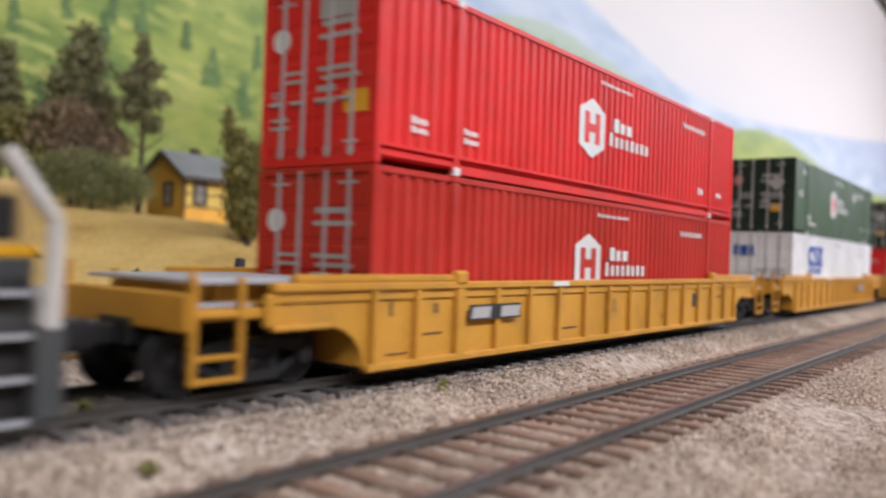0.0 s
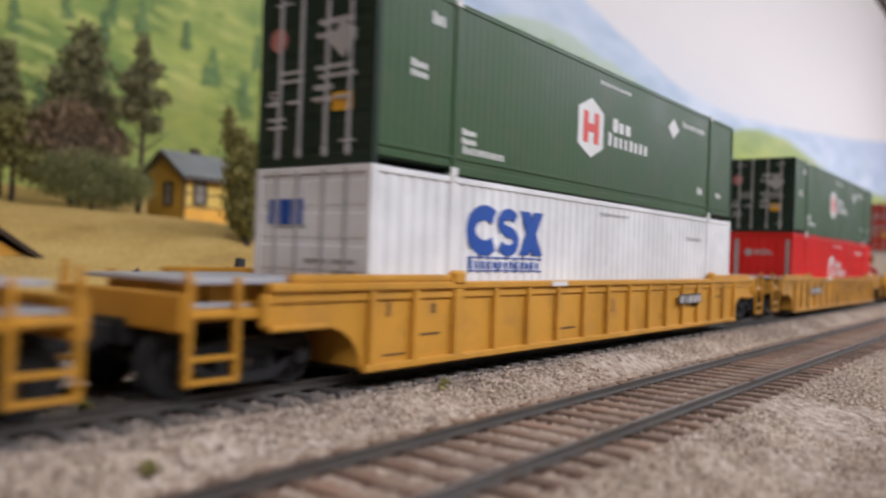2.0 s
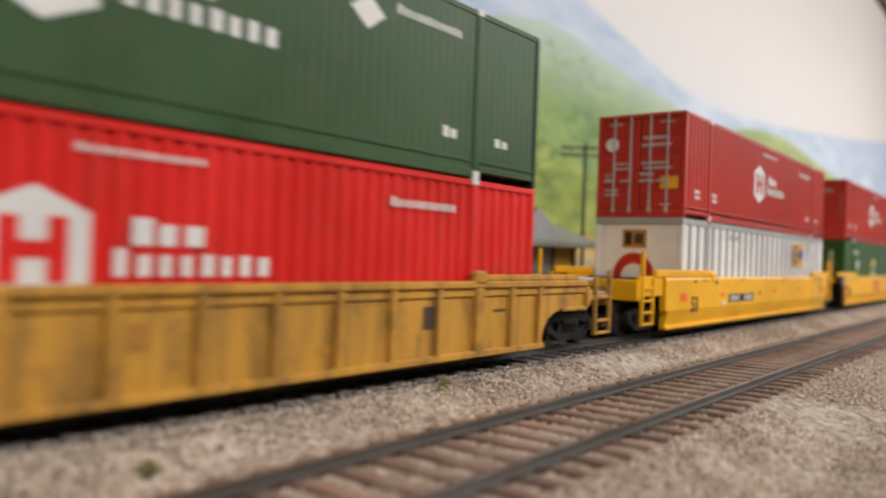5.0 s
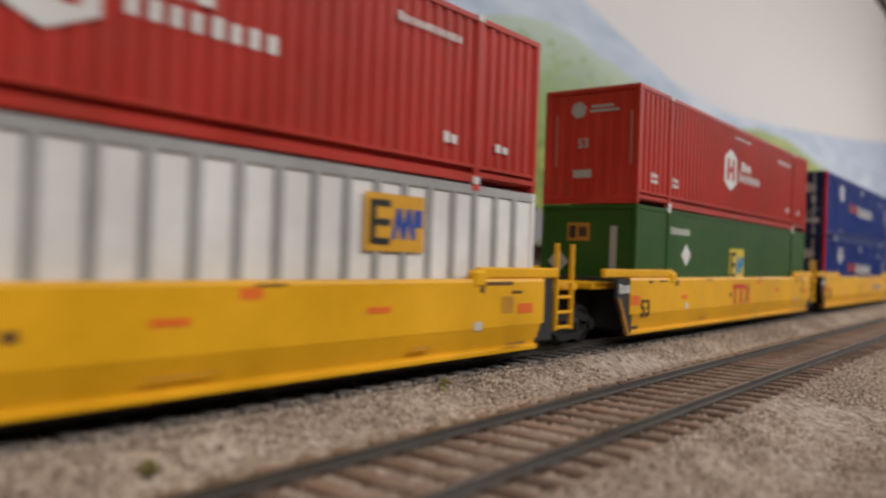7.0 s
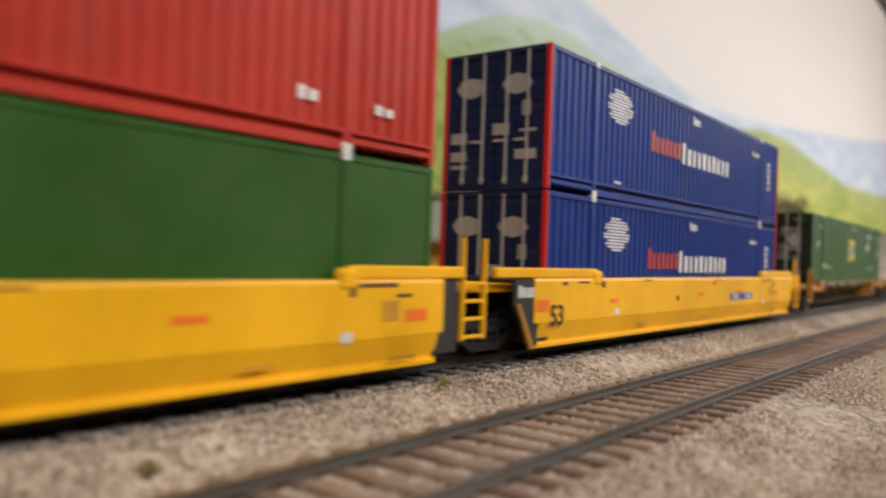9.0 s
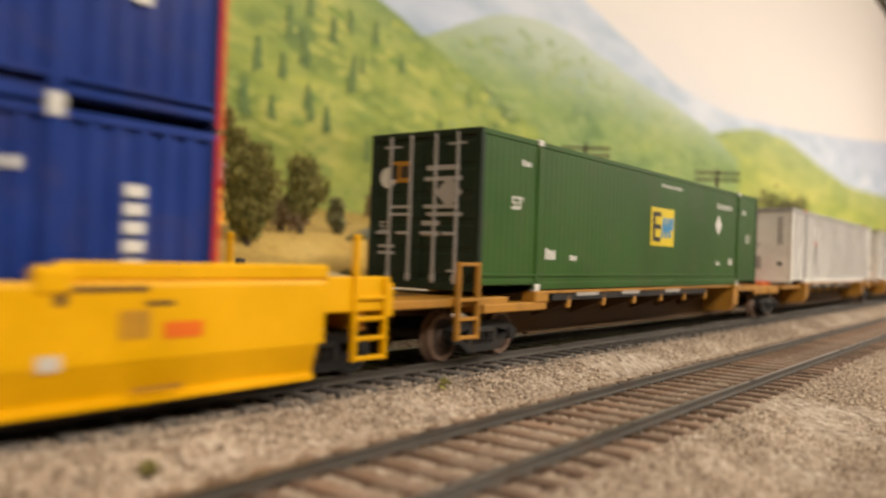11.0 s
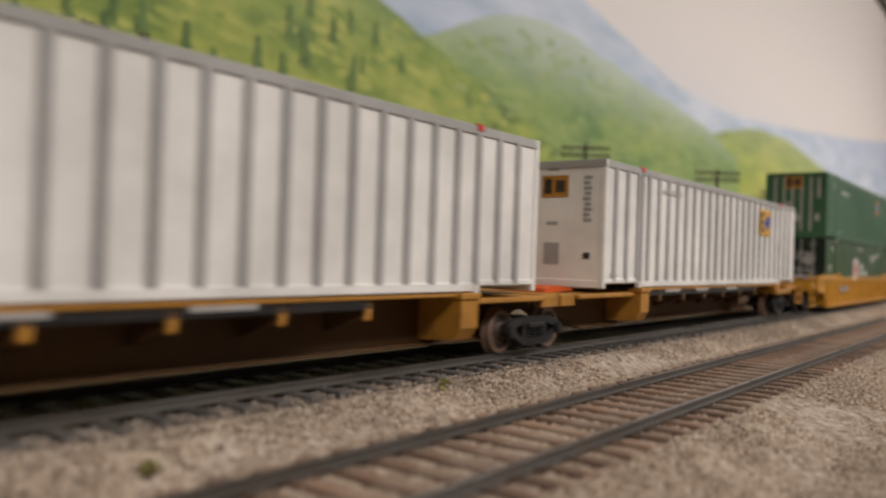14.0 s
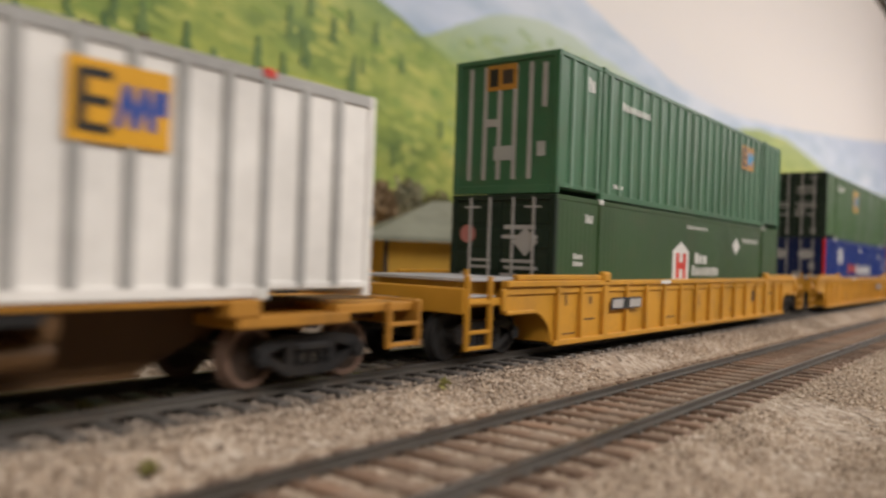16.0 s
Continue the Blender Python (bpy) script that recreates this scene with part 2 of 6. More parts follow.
# ---- geometry helpers ----
class Geo:
    """Collects vertices and faces, in full-size metres."""

    def __init__(self):
        self.v, self.f, self.slots, self.slot = [], [], [], 0

    def add(self, verts, faces):
        k = len(self.v)
        self.v += [tuple(p) for p in verts]
        self.f += [tuple(i + k for i in q) for q in faces]
        self.slots += [self.slot] * len(faces)
        return self

    def box(self, x0, y0, z0, x1, y1, z1, c=0.0):
        """A block, its edges cut off by c."""
        lo, hi = (x0, y0, z0), (x1, y1, z1)
        if c <= 0:
            vs = [((x0, x1)[i & 1], (y0, y1)[i >> 1 & 1], (z0, z1)[i >> 2]) for i in range(8)]
            return self.add(vs, [(0, 2, 3, 1), (4, 5, 7, 6), (0, 1, 5, 4), (2, 6, 7, 3), (0, 4, 6, 2), (1, 3, 7, 5)])
        vs, idx = [], {}
        for sx in (0, 1):
            for sy in (0, 1):
                for sz in (0, 1):
                    s = (sx, sy, sz)
                    for k in range(3):
                        q = [(hi[a] if s[a] else lo[a]) + (0 if a == k else (-c if s[a] else c)) for a in range(3)]
                        idx[s, k] = len(vs)
                        vs.append(q)
        fs = []
        for k in range(3):
            a, b = [i for i in range(3) if i != k]
            for sk in (0, 1):
                ring = []
                for sa, sb in ((0, 0), (1, 0), (1, 1), (0, 1)):
                    s = [0, 0, 0]
                    s[k], s[a], s[b] = sk, sa, sb
                    ring.append(idx[tuple(s), k])
                fs.append(ring)
            for sa in (0, 1):
                for sb in (0, 1):
                    s0, s1 = [0, 0, 0], [0, 0, 0]
                    s0[a] = s1[a] = sa
                    s0[b] = s1[b] = sb
                    s0[k], s1[k] = 0, 1
                    fs.append((idx[tuple(s0), a], idx[tuple(s1), a], idx[tuple(s1), b], idx[tuple(s0), b]))
        for sx in (0, 1):
            for sy in (0, 1):
                for sz in (0, 1):
                    fs.append([idx[(sx, sy, sz), k] for k in range(3)])
        return self.add(vs, fs)

    def cyl(self, a, b, r, n=10, r2=None):
        a, b = Vector(a), Vector(b)
        w = (b - a).normalized()
        u = w.orthogonal().normalized()
        t = w.cross(u)
        r2 = r if r2 is None else r2
        vs = [a + (u * math.cos(2 * math.pi * i / n) + t * math.sin(2 * math.pi * i / n)) * r for i in range(n)]
        vs += [b + (u * math.cos(2 * math.pi * i / n) + t * math.sin(2 * math.pi * i / n)) * r2 for i in range(n)]
        fs = [(i, (i + 1) % n, n + (i + 1) % n, n + i) for i in range(n)]
        return self.add(vs, fs + [tuple(range(n))[::-1], tuple(range(n, 2 * n))])

    def ext(self, profile, axis, a, b):
        """A profile drawn out along an axis: for x it is (y, z), for y (x, z), for z (x, y)."""
        put = {"x": lambda p, d: (d, p[0], p[1]), "y": lambda p, d: (p[0], d, p[1]), "z": lambda p, d: (p[0], p[1], d)}[axis]
        n = len(profile)
        vs = [put(p, a) for p in profile] + [put(p, b) for p in profile]
        fs = [(i, (i + 1) % n, n + (i + 1) % n, n + i) for i in range(n)]
        return self.add(vs, fs + [tuple(range(n))[::-1], tuple(range(n, 2 * n))])

    def mesh(self, name, mats, smooth=False):
        me = bpy.data.meshes.new(name)
        me.from_pydata([(x * S, y * S, z * S) for x, y, z in self.v], [], self.f)
        for mt in mats if isinstance(mats, (list, tuple)) else [mats]:
            me.materials.append(mt)
        me.polygons.foreach_set("material_index", self.slots)
        bm = bmesh.new()
        bm.from_mesh(me)
        bmesh.ops.recalc_face_normals(bm, faces=bm.faces)
        bm.to_mesh(me)
        bm.free()
        if smooth:
            me.polygons.foreach_set("use_smooth", [True] * len(me.polygons))
        return me


def part(name, geo, mat, parent, label="", smooth=False):
    ob = new(name, geo.mesh(name, mat, smooth))
    ob.parent = parent
    if label:
        ob["label"] = label
    return ob


def thing(name, label, category, group="", place=None):
    ob = new(name)
    ob.empty_display_size = 0.01
    if place is not None:
        ob.matrix_basis = place
    return tagged(ob, label, category, group)


def solid(name, geo, mat, label, category, kind="", group="", place=None, smooth=False):
    ob = new(name, geo.mesh(name, mat, smooth))
    if place is not None:
        ob.matrix_basis = place
    return tagged(ob, label, category, group, kind)


MOVERS = []
WHEELS = []

# ---- room ----
WALL_Y = 58.0
X0, X1, Y0, Z0, Z1 = -120.0, 470.0, -190.0, -85.0, 125.0


def room():
    solid("floor", Geo().box(X0, Y0, Z0 - 2, X1, WALL_Y, Z0), ROOM_FLOOR, "dull grey-brown floor of the layout room", "floor", "structure")
    solid("ceiling", Geo().box(X0, Y0, Z1, X1, WALL_Y + 4, Z1 + 3), ROOM_CEILING, "plain off-white ceiling of the layout room", "ceiling", "structure")
    solid("wall_south", Geo().box(X0, Y0 - 4, Z0, X1, Y0, Z1), ROOM_WALL, "plain off-white painted room wall", "wall", "structure")
    solid("wall_west", Geo().box(X0 - 4, Y0, Z0, X0, WALL_Y + 4, Z1), ROOM_WALL, "plain off-white painted room wall", "wall", "structure")
    solid("wall_east", Geo().box(X1, Y0, Z0, X1 + 4, WALL_Y + 4, Z1), SKY, "pale sky painted on the end wall", "wall", "structure")
    solid("fascia", Geo().box(X0, -14.4, -30, X1, -14.0, -0.9, 0.05), BLACK, "dark fascia board along the edge of the layout", "fascia", "structure")
    # slim rail hung above the scenery, parallel to the tracks
    solid("lighting_rail", Geo().box(-100, 5.5, 30.2, X1 - 2, 6.3, 31.8, 0.05), BLACK, "slim black lighting rail hung above the scenery", "rail", "structure")


def sky_material():
    m, n, l, p = nodes_of("painted_sky")
    tc = n.new("ShaderNodeTexCoord")
    xyz = n.new("ShaderNodeSeparateXYZ")
    l.new(tc.outputs["Object"], xyz.inputs[0])
    mr = n.new("ShaderNodeMapRange")
    mr.inputs["From Min"].default_value, mr.inputs["From Max"].default_value = 30 * S, 70 * S
    wob = noise_node(n, l, 6, 3, stretch=(0.5, 1, 2))
    add = n.new("ShaderNodeMath")
    add.operation = "MULTIPLY_ADD"
    add.inputs[1].default_value = 0.12
    l.new(wob.outputs[0], add.inputs[0])
    l.new(xyz.outputs[2], add.inputs[2])
    l.new(add.outputs[0], mr.inputs[0])
    r = ramp_node(n, l, mr.outputs[0], [(0.0, (0.64, 0.69, 0.80)), (0.4, (0.74, 0.73, 0.77)), (0.7, (0.80, 0.76, 0.75)), (1.0, (0.82, 0.77, 0.755))])
    l.new(r.outputs[0], p.inputs["Base Color"])
    p.inputs["Roughness"].default_value = 0.9
    return m


SKY = sky_material()
HILL_NEAR = painted("painted_hill_near", [(0.30, (0.12, 0.20, 0.08)), (0.43, (0.24, 0.33, 0.09)), (0.54, (0.41, 0.48, 0.125)), (0.66, (0.56, 0.57, 0.19))], 7, (0.34, 0.47, 0.25), 18, 46, (0.9, 1, 1.5), 0.7)
HILL_MID = painted("painted_hill_mid", [(0.3, (0.17, 0.29, 0.12)), (0.5, (0.28, 0.40, 0.15)), (0.7, (0.42, 0.50, 0.19))], 7, (0.58, 0.67, 0.62), 25, 41, (0.7, 1, 1.4), 0.9)
HILL_FAR = painted("painted_hill_far", [(0.3, (0.24, 0.34, 0.08)), (0.5, (0.44, 0.50, 0.12)), (0.7, (0.58, 0.58, 0.18))], 5, (0.50, 0.58, 0.45), 22, 46, (0.5, 1, 1.2), 0.4)
RIDGE = painted("painted_blue_ridge", [(0.3, (0.56, 0.65, 0.93)), (0.6, (0.66, 0.73, 0.96))], 3, (0.58, 0.65, 0.82), 42, 58, (0.5, 1, 1), 0.9)
PAINT_TREE = painted("painted_conifer_green", [(0.3, (0.11, 0.19, 0.075)), (0.7, (0.20, 0.30, 0.11))], 20, (0.24, 0.33, 0.18), 10, 40, (1, 1, 1), 0.3)


STROKES = leaf_material("painted_green_strokes", (0.23, 0.34, 0.10), (0.52, 0.55, 0.17))
STROKES_FAR = leaf_material("painted_pale_strokes", (0.27, 0.38, 0.17), (0.42, 0.50, 0.23))


def ridge_layer(name, xs, zs, rough, mat, label, depth, seed, step=1.2):
    """A painted range: a thin skin on the backdrop with an uneven crest."""
    rng = np.random.RandomState(seed)
    n = int((xs[-1] - xs[0]) / step)
    x = np.linspace(xs[0], xs[-1], n)
    z = np.interp(x, xs, zs)
    k = np.ones(9) / 9
    z = np.convolve(np.pad(z, 4, mode="edge"), k, mode="valid")
    z = z + np.convolve(rng.randn(n + 4), np.ones(5) / 5, mode="valid") * rough
    y = WALL_Y - depth
    g = Geo()
    vs = [(a, y, -8.0) for a in x] + [(a, y, b) for a, b in zip(x, z)] + [(a, y + 0.02, b) for a, b in zip(x, z)]
    fs = [(i, i + 1, n + i + 1, n + i) for i in range(n - 1)] + [(n + i, n + i + 1, 2 * n + i + 1, 2 * n + i) for i in range(n - 1)]
    g.add(vs, fs)
    return solid(name, g, mat, label, "backdrop", "structure")


def backdrop():
    solid("backdrop", Geo().box(X0, WALL_Y, Z0, X1, WALL_Y + 4, Z1), SKY, "pale painted sky on the backdrop wall", "backdrop", "structure")
    ridge_layer("backdrop_blue_ridge", [60, 100, 125, 142, 171, 206, 240, 281, 360, 470], [62, 54, 48.2, 45.1, 41.0, 40.6, 43.0, 47.0, 55, 68], 0.25, RIDGE,
                "hazy blue mountain ridge painted on the backdrop", 0.06, 3)
    ridge_layer("backdrop_far_hill", [150, 166, 188, 206, 225, 242, 262, 282, 315, 356, 393, 470], [24, 27, 32.5, 36.3, 39.5, 41, 41.5, 40, 37.5, 35.3, 36.1, 39], 0.3, HILL_FAR,
                "yellow-green hill painted on the backdrop", 0.12, 4)
    ridge_layer("backdrop_mid_hill", [70, 86, 94, 106, 119, 132, 156, 190, 215], [28, 32.3, 37, 40, 40.8, 39.3, 37.4, 34.5, 29], 0.35, HILL_MID,
                "misty green mountain painted on the backdrop", 0.18, 5)
    ridge_layer("backdrop_near_hill", [-120, 0, 40, 60, 72.4, 80, 88, 96, 111, 130, 190], [60, 52, 42, 37, 33.2, 30.9, 28.7, 26.8, 22.2, 17, 8], 0.5, HILL_NEAR,
                "bright green wooded hillside painted on the backdrop", 0.24, 6)
    # painted conifers, each a cluster of short dark dabs
    rng = random.Random(12)
    g = Geo()

    def dab(x, z, w, h, lean, y):
        g.ext([(x - w, z), (x - w * 0.3 + lean, z - h), (x + w * 0.7 + lean, z - h * 0.7), (x + w, z), (x + w * 0.4 - lean, z + h), (x - w * 0.6 - lean, z + h * 0.8)], "y", y - 0.02, y)

    spots = [(48.2, 18.0, 3.6), (53.7, 20.5, 3.5), (60.4, 22.2, 3.8), (57.2, 20.3, 2.7), (52.1, 15.5, 4.1), (55.8, 15.5, 2.7), (61.0, 17.6, 2.8), (45.1, 20.7, 2.7), (64.6, 26.0, 2.9), (67.3, 27.7, 2.7), (71.8, 27.4, 2.8), (40.3, 21.1, 3.1), (37.5, 21.5, 2.5), (33.4, 20.9, 2.4), (76.8, 24.9, 2.2), (69.5, 23.4, 2.0), (91.8, 23.1, 2.0)]
    spots += [(rng.uniform(20, 100), rng.uniform(0, 1), rng.uniform(2.0, 3.6)) for _ in range(34)]
    for x, z, h in spots:
        if z <= 1:
            z = 12 + z * max(2, np.interp(x, [0, 60, 111], [36, 20, 8]))
        for k in range(44):
            f = rng.random()
            w = h * 0.2 * (1 - f) ** 0.8 + 0.05
            dab(x + rng.uniform(-w, w), z + h * f, h * 0.085, h * 0.08, rng.uniform(-0.1, 0.1), WALL_Y - 0.34 - rng.random() * 0.03)
    solid("backdrop_trees", g, PAINT_TREE, "dark green conifers painted on the hillside", "painted trees", "stuff")
    # brush strokes of lighter and darker green over the painted slopes
    g = Geo()
    for k in range(1100):
        x = rng.uniform(-5, 118)
        top = np.interp(x, [0, 40, 60, 72.4, 80, 88, 96, 111, 130], [52, 42, 37, 33.2, 30.9, 28.7, 26.8, 22.2, 17]) - 1.0
        z = rng.uniform(3, top)
        q = rng.uniform(0.35, 1.25)
        dab(x, z, q * 1.3, q * 0.5, q * rng.uniform(-0.3, 1.3), WALL_Y - 0.262 - 0.00002 * k)
    solid("backdrop_brushwork", g, STROKES, "brush strokes of mixed greens on the painted hillside", "painted foliage", "stuff")
    g = Geo()
    for k in range(900):
        x = rng.uniform(88, 200)
        top = np.interp(x, [86, 94, 106, 119, 132, 156, 190, 215], [32.3, 37, 40, 40.8, 39.3, 37.4, 34.5, 29]) - 2.5
        z = rng.uniform(14, top)
        q = rng.uniform(0.3, 0.9)
        dab(x, z, q * 1.6, q * 0.35, q * rng.uniform(0.3, 1.2), WALL_Y - 0.20 - 0.00004 * k)
    solid("backdrop_far_brushwork", g, STROKES_FAR, "soft brush strokes on the misty painted mountain", "painted foliage", "stuff")


# ---- ground ----
TB_Y, TB_Z = -4.08, -0.25


def ground_height(x, y):
    """Two track beds, a shallow ditch, the trackside slope and the grassy hill."""
    bed_a = max(0.0, 1 - max(0.0, abs(y) - 1.55) / 1.1)
    bed_b = max(0.0, 1 - max(0.0, abs(y - TB_Y) - 1.5) / 1.3)
    z = -0.76 + 0.54 * bed_a
    z = max(z, -0.76 + 0.30 * bed_b)
    z = min(z, -0.21)
    if y < -6.5:
        z += 0.12 * min(1, (-6.5 - y) / 2)
    if y > 4.5:
        t = y - 4.5
        fade = max(0.0, 1 - max(0.0, t - 16) / 12) * min(1.0, t / 15)
        z = -0.28 + min(0.0, z + 0.28) * max(0.0, 1 - t) + 0.16 * min(t, 14) + 0.11 * max(0.0, t - 14)
        z += 0.09 * max(-14.0, min(14.0, x - 24)) * fade + 0.18 * math.sin(x * 0.3 + 1) * min(1, t / 12) + 0.15 * math.sin(x * 0.13 + y * 0.2) * min(1, t / 15)
        flat = max(0.0, 1 - max(0.0, abs(x - 31) - 6.5) / 3) * max(0.0, 1 - max(0.0, abs(y - 13.5) - 4.5) / 3)
        z = z * (1 - flat) + 0.45 * flat
    return z


def ground():
    g = Geo()
    xs = list(np.arange(-60, -6, 3.0)) + list(np.arange(-6, 60, 0.5)) + list(np.arange(60, 470.1, 5.0))
    ys = list(np.arange(-14.0, 6.0, 0.25)) + list(np.arange(6.0, 58.1, 1.0))
    nx = len(xs)
    vs = []
    for y in ys:
        for x in xs:
            j = noise.noise(Vector((x * 1.3, y * 1.3, 0))) * 0.05 + noise.noise(Vector((x * 0.4, y * 0.4, 3))) * 0.06
            vs.append((x, y, ground_height(x, y) + (j if abs(y) > 1.3 else j * 0.3)))
    fs = [(j * nx + i, j * nx + i + 1, (j + 1) * nx + i + 1, (j + 1) * nx + i) for j in range(len(ys) - 1) for i in range(nx - 1)]
    g.add(vs, fs)
    solid("ground", g, GROUND, "scenic ground with grey-tan ballast and golden grass", "ground", "structure", smooth=True)


def stones(name, n, area, size, seed, label):
    """Loose ballast chips: n small angular stones strewn over a stretch of ground."""
    rng = np.random.RandomState(seed)
    x0, x1, y0, y1 = area
    base = np.array([(1, 0, 0), (-1, 0, 0), (0, 1, 0), (0, -1, 0), (0, 0, 1), (0, 0, -1)], float)
    tri = np.array([(0, 2, 4), (2, 1, 4), (1, 3, 4), (3, 0, 4), (2, 0, 5), (1, 2, 5), (3, 1, 5), (0, 3, 5)])
    u = rng.rand(n)
    x = x0 + (x1 - x0) * u ** 1.7
    y = rng.uniform(y0, y1, n)
    keep = np.ones(n, bool)
    for cy, cz in ((0, 0), (TB_Y, TB_Z)):
        for side in (-0.7525, 0.7525):
            keep &= np.abs(y - cy - side) > 0.11
        inside = np.abs(y - cy) < (1.12 if cy == 0 else 1.26)
        ph = np.mod(x - 0.13, 0.56) / 0.56
        keep &= ~(inside & (ph < 0.5))
    x, y = x[keep], y[keep]
    n = len(x)
    z = np.array([ground_height(a, b) for a, b in zip(x, y)])
    for cy, cz in ((0, 0), (TB_Y, TB_Z)):
        z = np.where(np.abs(y - cy) < 1.32, cz - 0.19, z)
    s = size * rng.uniform(0.6, 1.35, n)
    v = base[None] * rng.uniform(0.6, 1.3, (n, 6, 1)) + rng.uniform(-0.25, 0.25, (n, 6, 3))
    ang = rng.uniform(0, 6.28, n)
    c, sn = np.cos(ang), np.sin(ang)
    vx = v[..., 0] * c[:, None] - v[..., 1] * sn[:, None]
    vy = v[..., 0] * sn[:, None] + v[..., 1] * c[:, None]
    vz = v[..., 2] * 0.6
    P = np.stack([vx * s[:, None] + x[:, None], vy * s[:, None] + y[:, None], vz * s[:, None] + z[:, None] + s[:, None] * 0.25], -1) * S
    me = bpy.data.meshes.new(name)
    me.from_pydata(P.reshape(-1, 3).tolist(), [], (tri[None] + 6 * np.arange(n)[:, None, None]).reshape(-1, 3).tolist())
    me.materials.append(STONE)
    return tagged(new(name, me), label, "ballast", kind="stuff")


def track(name, y, z, label, x0, x1, near0, near1, wood):
    t = thing(name, label, "railway track", "railway tracks", at(0, y, z))
    t["kind"] = "structure"
    for side in (-0.7525, 0.7525):
        web = [(-0.06, -0.13), (0.06, -0.13), (0.06, -0.115), (0.016, -0.10), (0.015, -0.05), (0.034, -0.038), (0.034, -0.012), (-0.034, -0.012), (-0.034, -0.038), (-0.015, -0.05), (-0.016, -0.10), (-0.06, -0.115)]
        rail = part("rail", Geo().ext([(a + side, b) for a, b in web], "x", x0, x1), RAIL_SIDE, t, "weathered dark steel rail")
        head = [(-0.034, -0.0118), (0.034, -0.0118), (0.034, -0.006), (0.026, 0), (-0.026, 0), (-0.034, -0.006)]
        part("rail_head", Geo().ext([(a + side, b) for a, b in head], "x", x0, x1), RAIL_HEAD, rail, "polished rail head")
    tie = Geo().box(-0.125, -1.3, -0.29, 0.125, 1.3, -0.13, 0.02).mesh("tie", wood)
    fix = Geo()
    for side in (-0.7525, 0.7525):
        fix.box(-0.07, side - 0.13, -0.132, 0.07, side + 0.13, -0.122, 0.004)
        for d in (-0.09, 0.09):
            fix.box(-0.03, side + d - 0.02, -0.124, 0.01, side + d + 0.02, -0.10, 0.006)
    fix = fix.mesh("tie_plate", RAIL_SIDE)
    rng = random.Random(int(-y * 10) + 3)
    k = 0
    x = near0
    while x < near1:
        ob = new("tie", tie)
        ob.parent, ob.matrix_basis = t, pose(x * S, 0, rng.uniform(-0.008, 0.0) * S, 0, 0, rng.uniform(-0.8, 0.8))
        pl = new("tie_plate", fix)
        pl.parent = ob
        x += 0.56
        k += 1
    far = Geo()
    for a, b in ((x0, near0 - 0.3), (near1 + 0.3, x1)):
        q = a
        while q < b:
            far.box(q - 0.125, -1.3, -0.29, q + 0.125, 1.3, -0.13)
            q += 0.56
    ob = part("far_ties", far, wood, t)
    ob["kind"] = "stuff"


room()
backdrop()
ground()
stones("ballast", 230000, (0.5, 64, -9.4, 3.5), 0.038, 1, "grey-tan loose ballast chips around the tracks")

# ---- train ----
LENGTH, HIGH, HALF = 16.154, 2.88, 1.295
POST = 1.981
FLUSH = -HALF + 0.013
OVER = -HALF - 0.014


def block(parent, name, x, z, w, h, mat, y=FLUSH, label="", slant=0.0):
    """A flat painted or stuck-on mark on the side that faces the viewer."""
    return part(name, Geo().ext([(x - w / 2, z - h / 2), (x + w / 2, z - h / 2), (x + w / 2 + slant, z + h / 2), (x - w / 2 + slant, z + h / 2)], "y", y - 0.006, y), mat, parent, label)


def end_block(parent, name, y, z, w, h, mat, x=0.018, label=""):
    return part(name, Geo().box(x - 0.006, y - w / 2, z - h / 2, x, y + w / 2, z + h / 2), mat, parent, label)


def words(parent, x, z, w, h, mat, count, y=FLUSH, seed=1):
    """A line of writing as short plain bars."""
    rng = random.Random(seed)
    g = Geo()
    step = w / count
    for i in range(count):
        a = x + i * step
        hh = h * (1.0 if i == 0 else rng.choice((0.78, 0.78, 0.84)))
        g.box(a, y - 0.006, z - h / 2, a + step * (rng.uniform(0.5, 0.62) if count > 7 else rng.uniform(0.62, 0.76)), y, z - h / 2 + hh)
    return part("lettering", g, mat, parent, "bars of lettering")


def lettering(parent, text, size, mat, m, name="number"):
    cu = bpy.data.curves.new("text", "FONT")
    cu.body, cu.size, cu.extrude, cu.align_x, cu.align_y = text, size * S, 0.004 * S, "CENTER", "CENTER"
    cu.offset = 0.02 * size * S
    tmp = bpy.data.objects.new("text", cu)
    me = bpy.data.meshes.new_from_object(tmp)
    bpy.data.objects.remove(tmp)
    me.materials.clear()
    me.materials.append(mat)
    ob = new(name, me)
    ob.parent, ob.matrix_basis = parent, m
    return ob


def side_text(parent, text, x, z, size, mat, y=FLUSH):
    return lettering(parent, text, size, mat, pose(x * S, y * S, z * S, 90, 0, 0))


def end_text(parent, text, y, z, size, mat, x=0.012):
    return lettering(parent, text, size, mat, pose(x * S, y * S, z * S, 90, 0, -90))


def stroke(points, width):
    """The outline of a bent band of even width, in the plane of a side."""
    p = [Vector(q) for q in points]
    left, right = [], []
    for i, q in enumerate(p):
        d = (p[min(i + 1, len(p) - 1)] - p[max(i - 1, 0)]).normalized() * (width / 2)
        left.append((q.x - d.y, q.y + d.x))
        right.append((q.x + d.y, q.y - d.x))
    return left + right[::-1]


def arc(cx, cz, rx, rz, a0, a1, n=10):
    return [(cx + rx * math.cos(radians(a0 + (a1 - a0) * k / n)), cz + rz * math.sin(radians(a0 + (a1 - a0) * k / n))) for k in range(n + 1)]


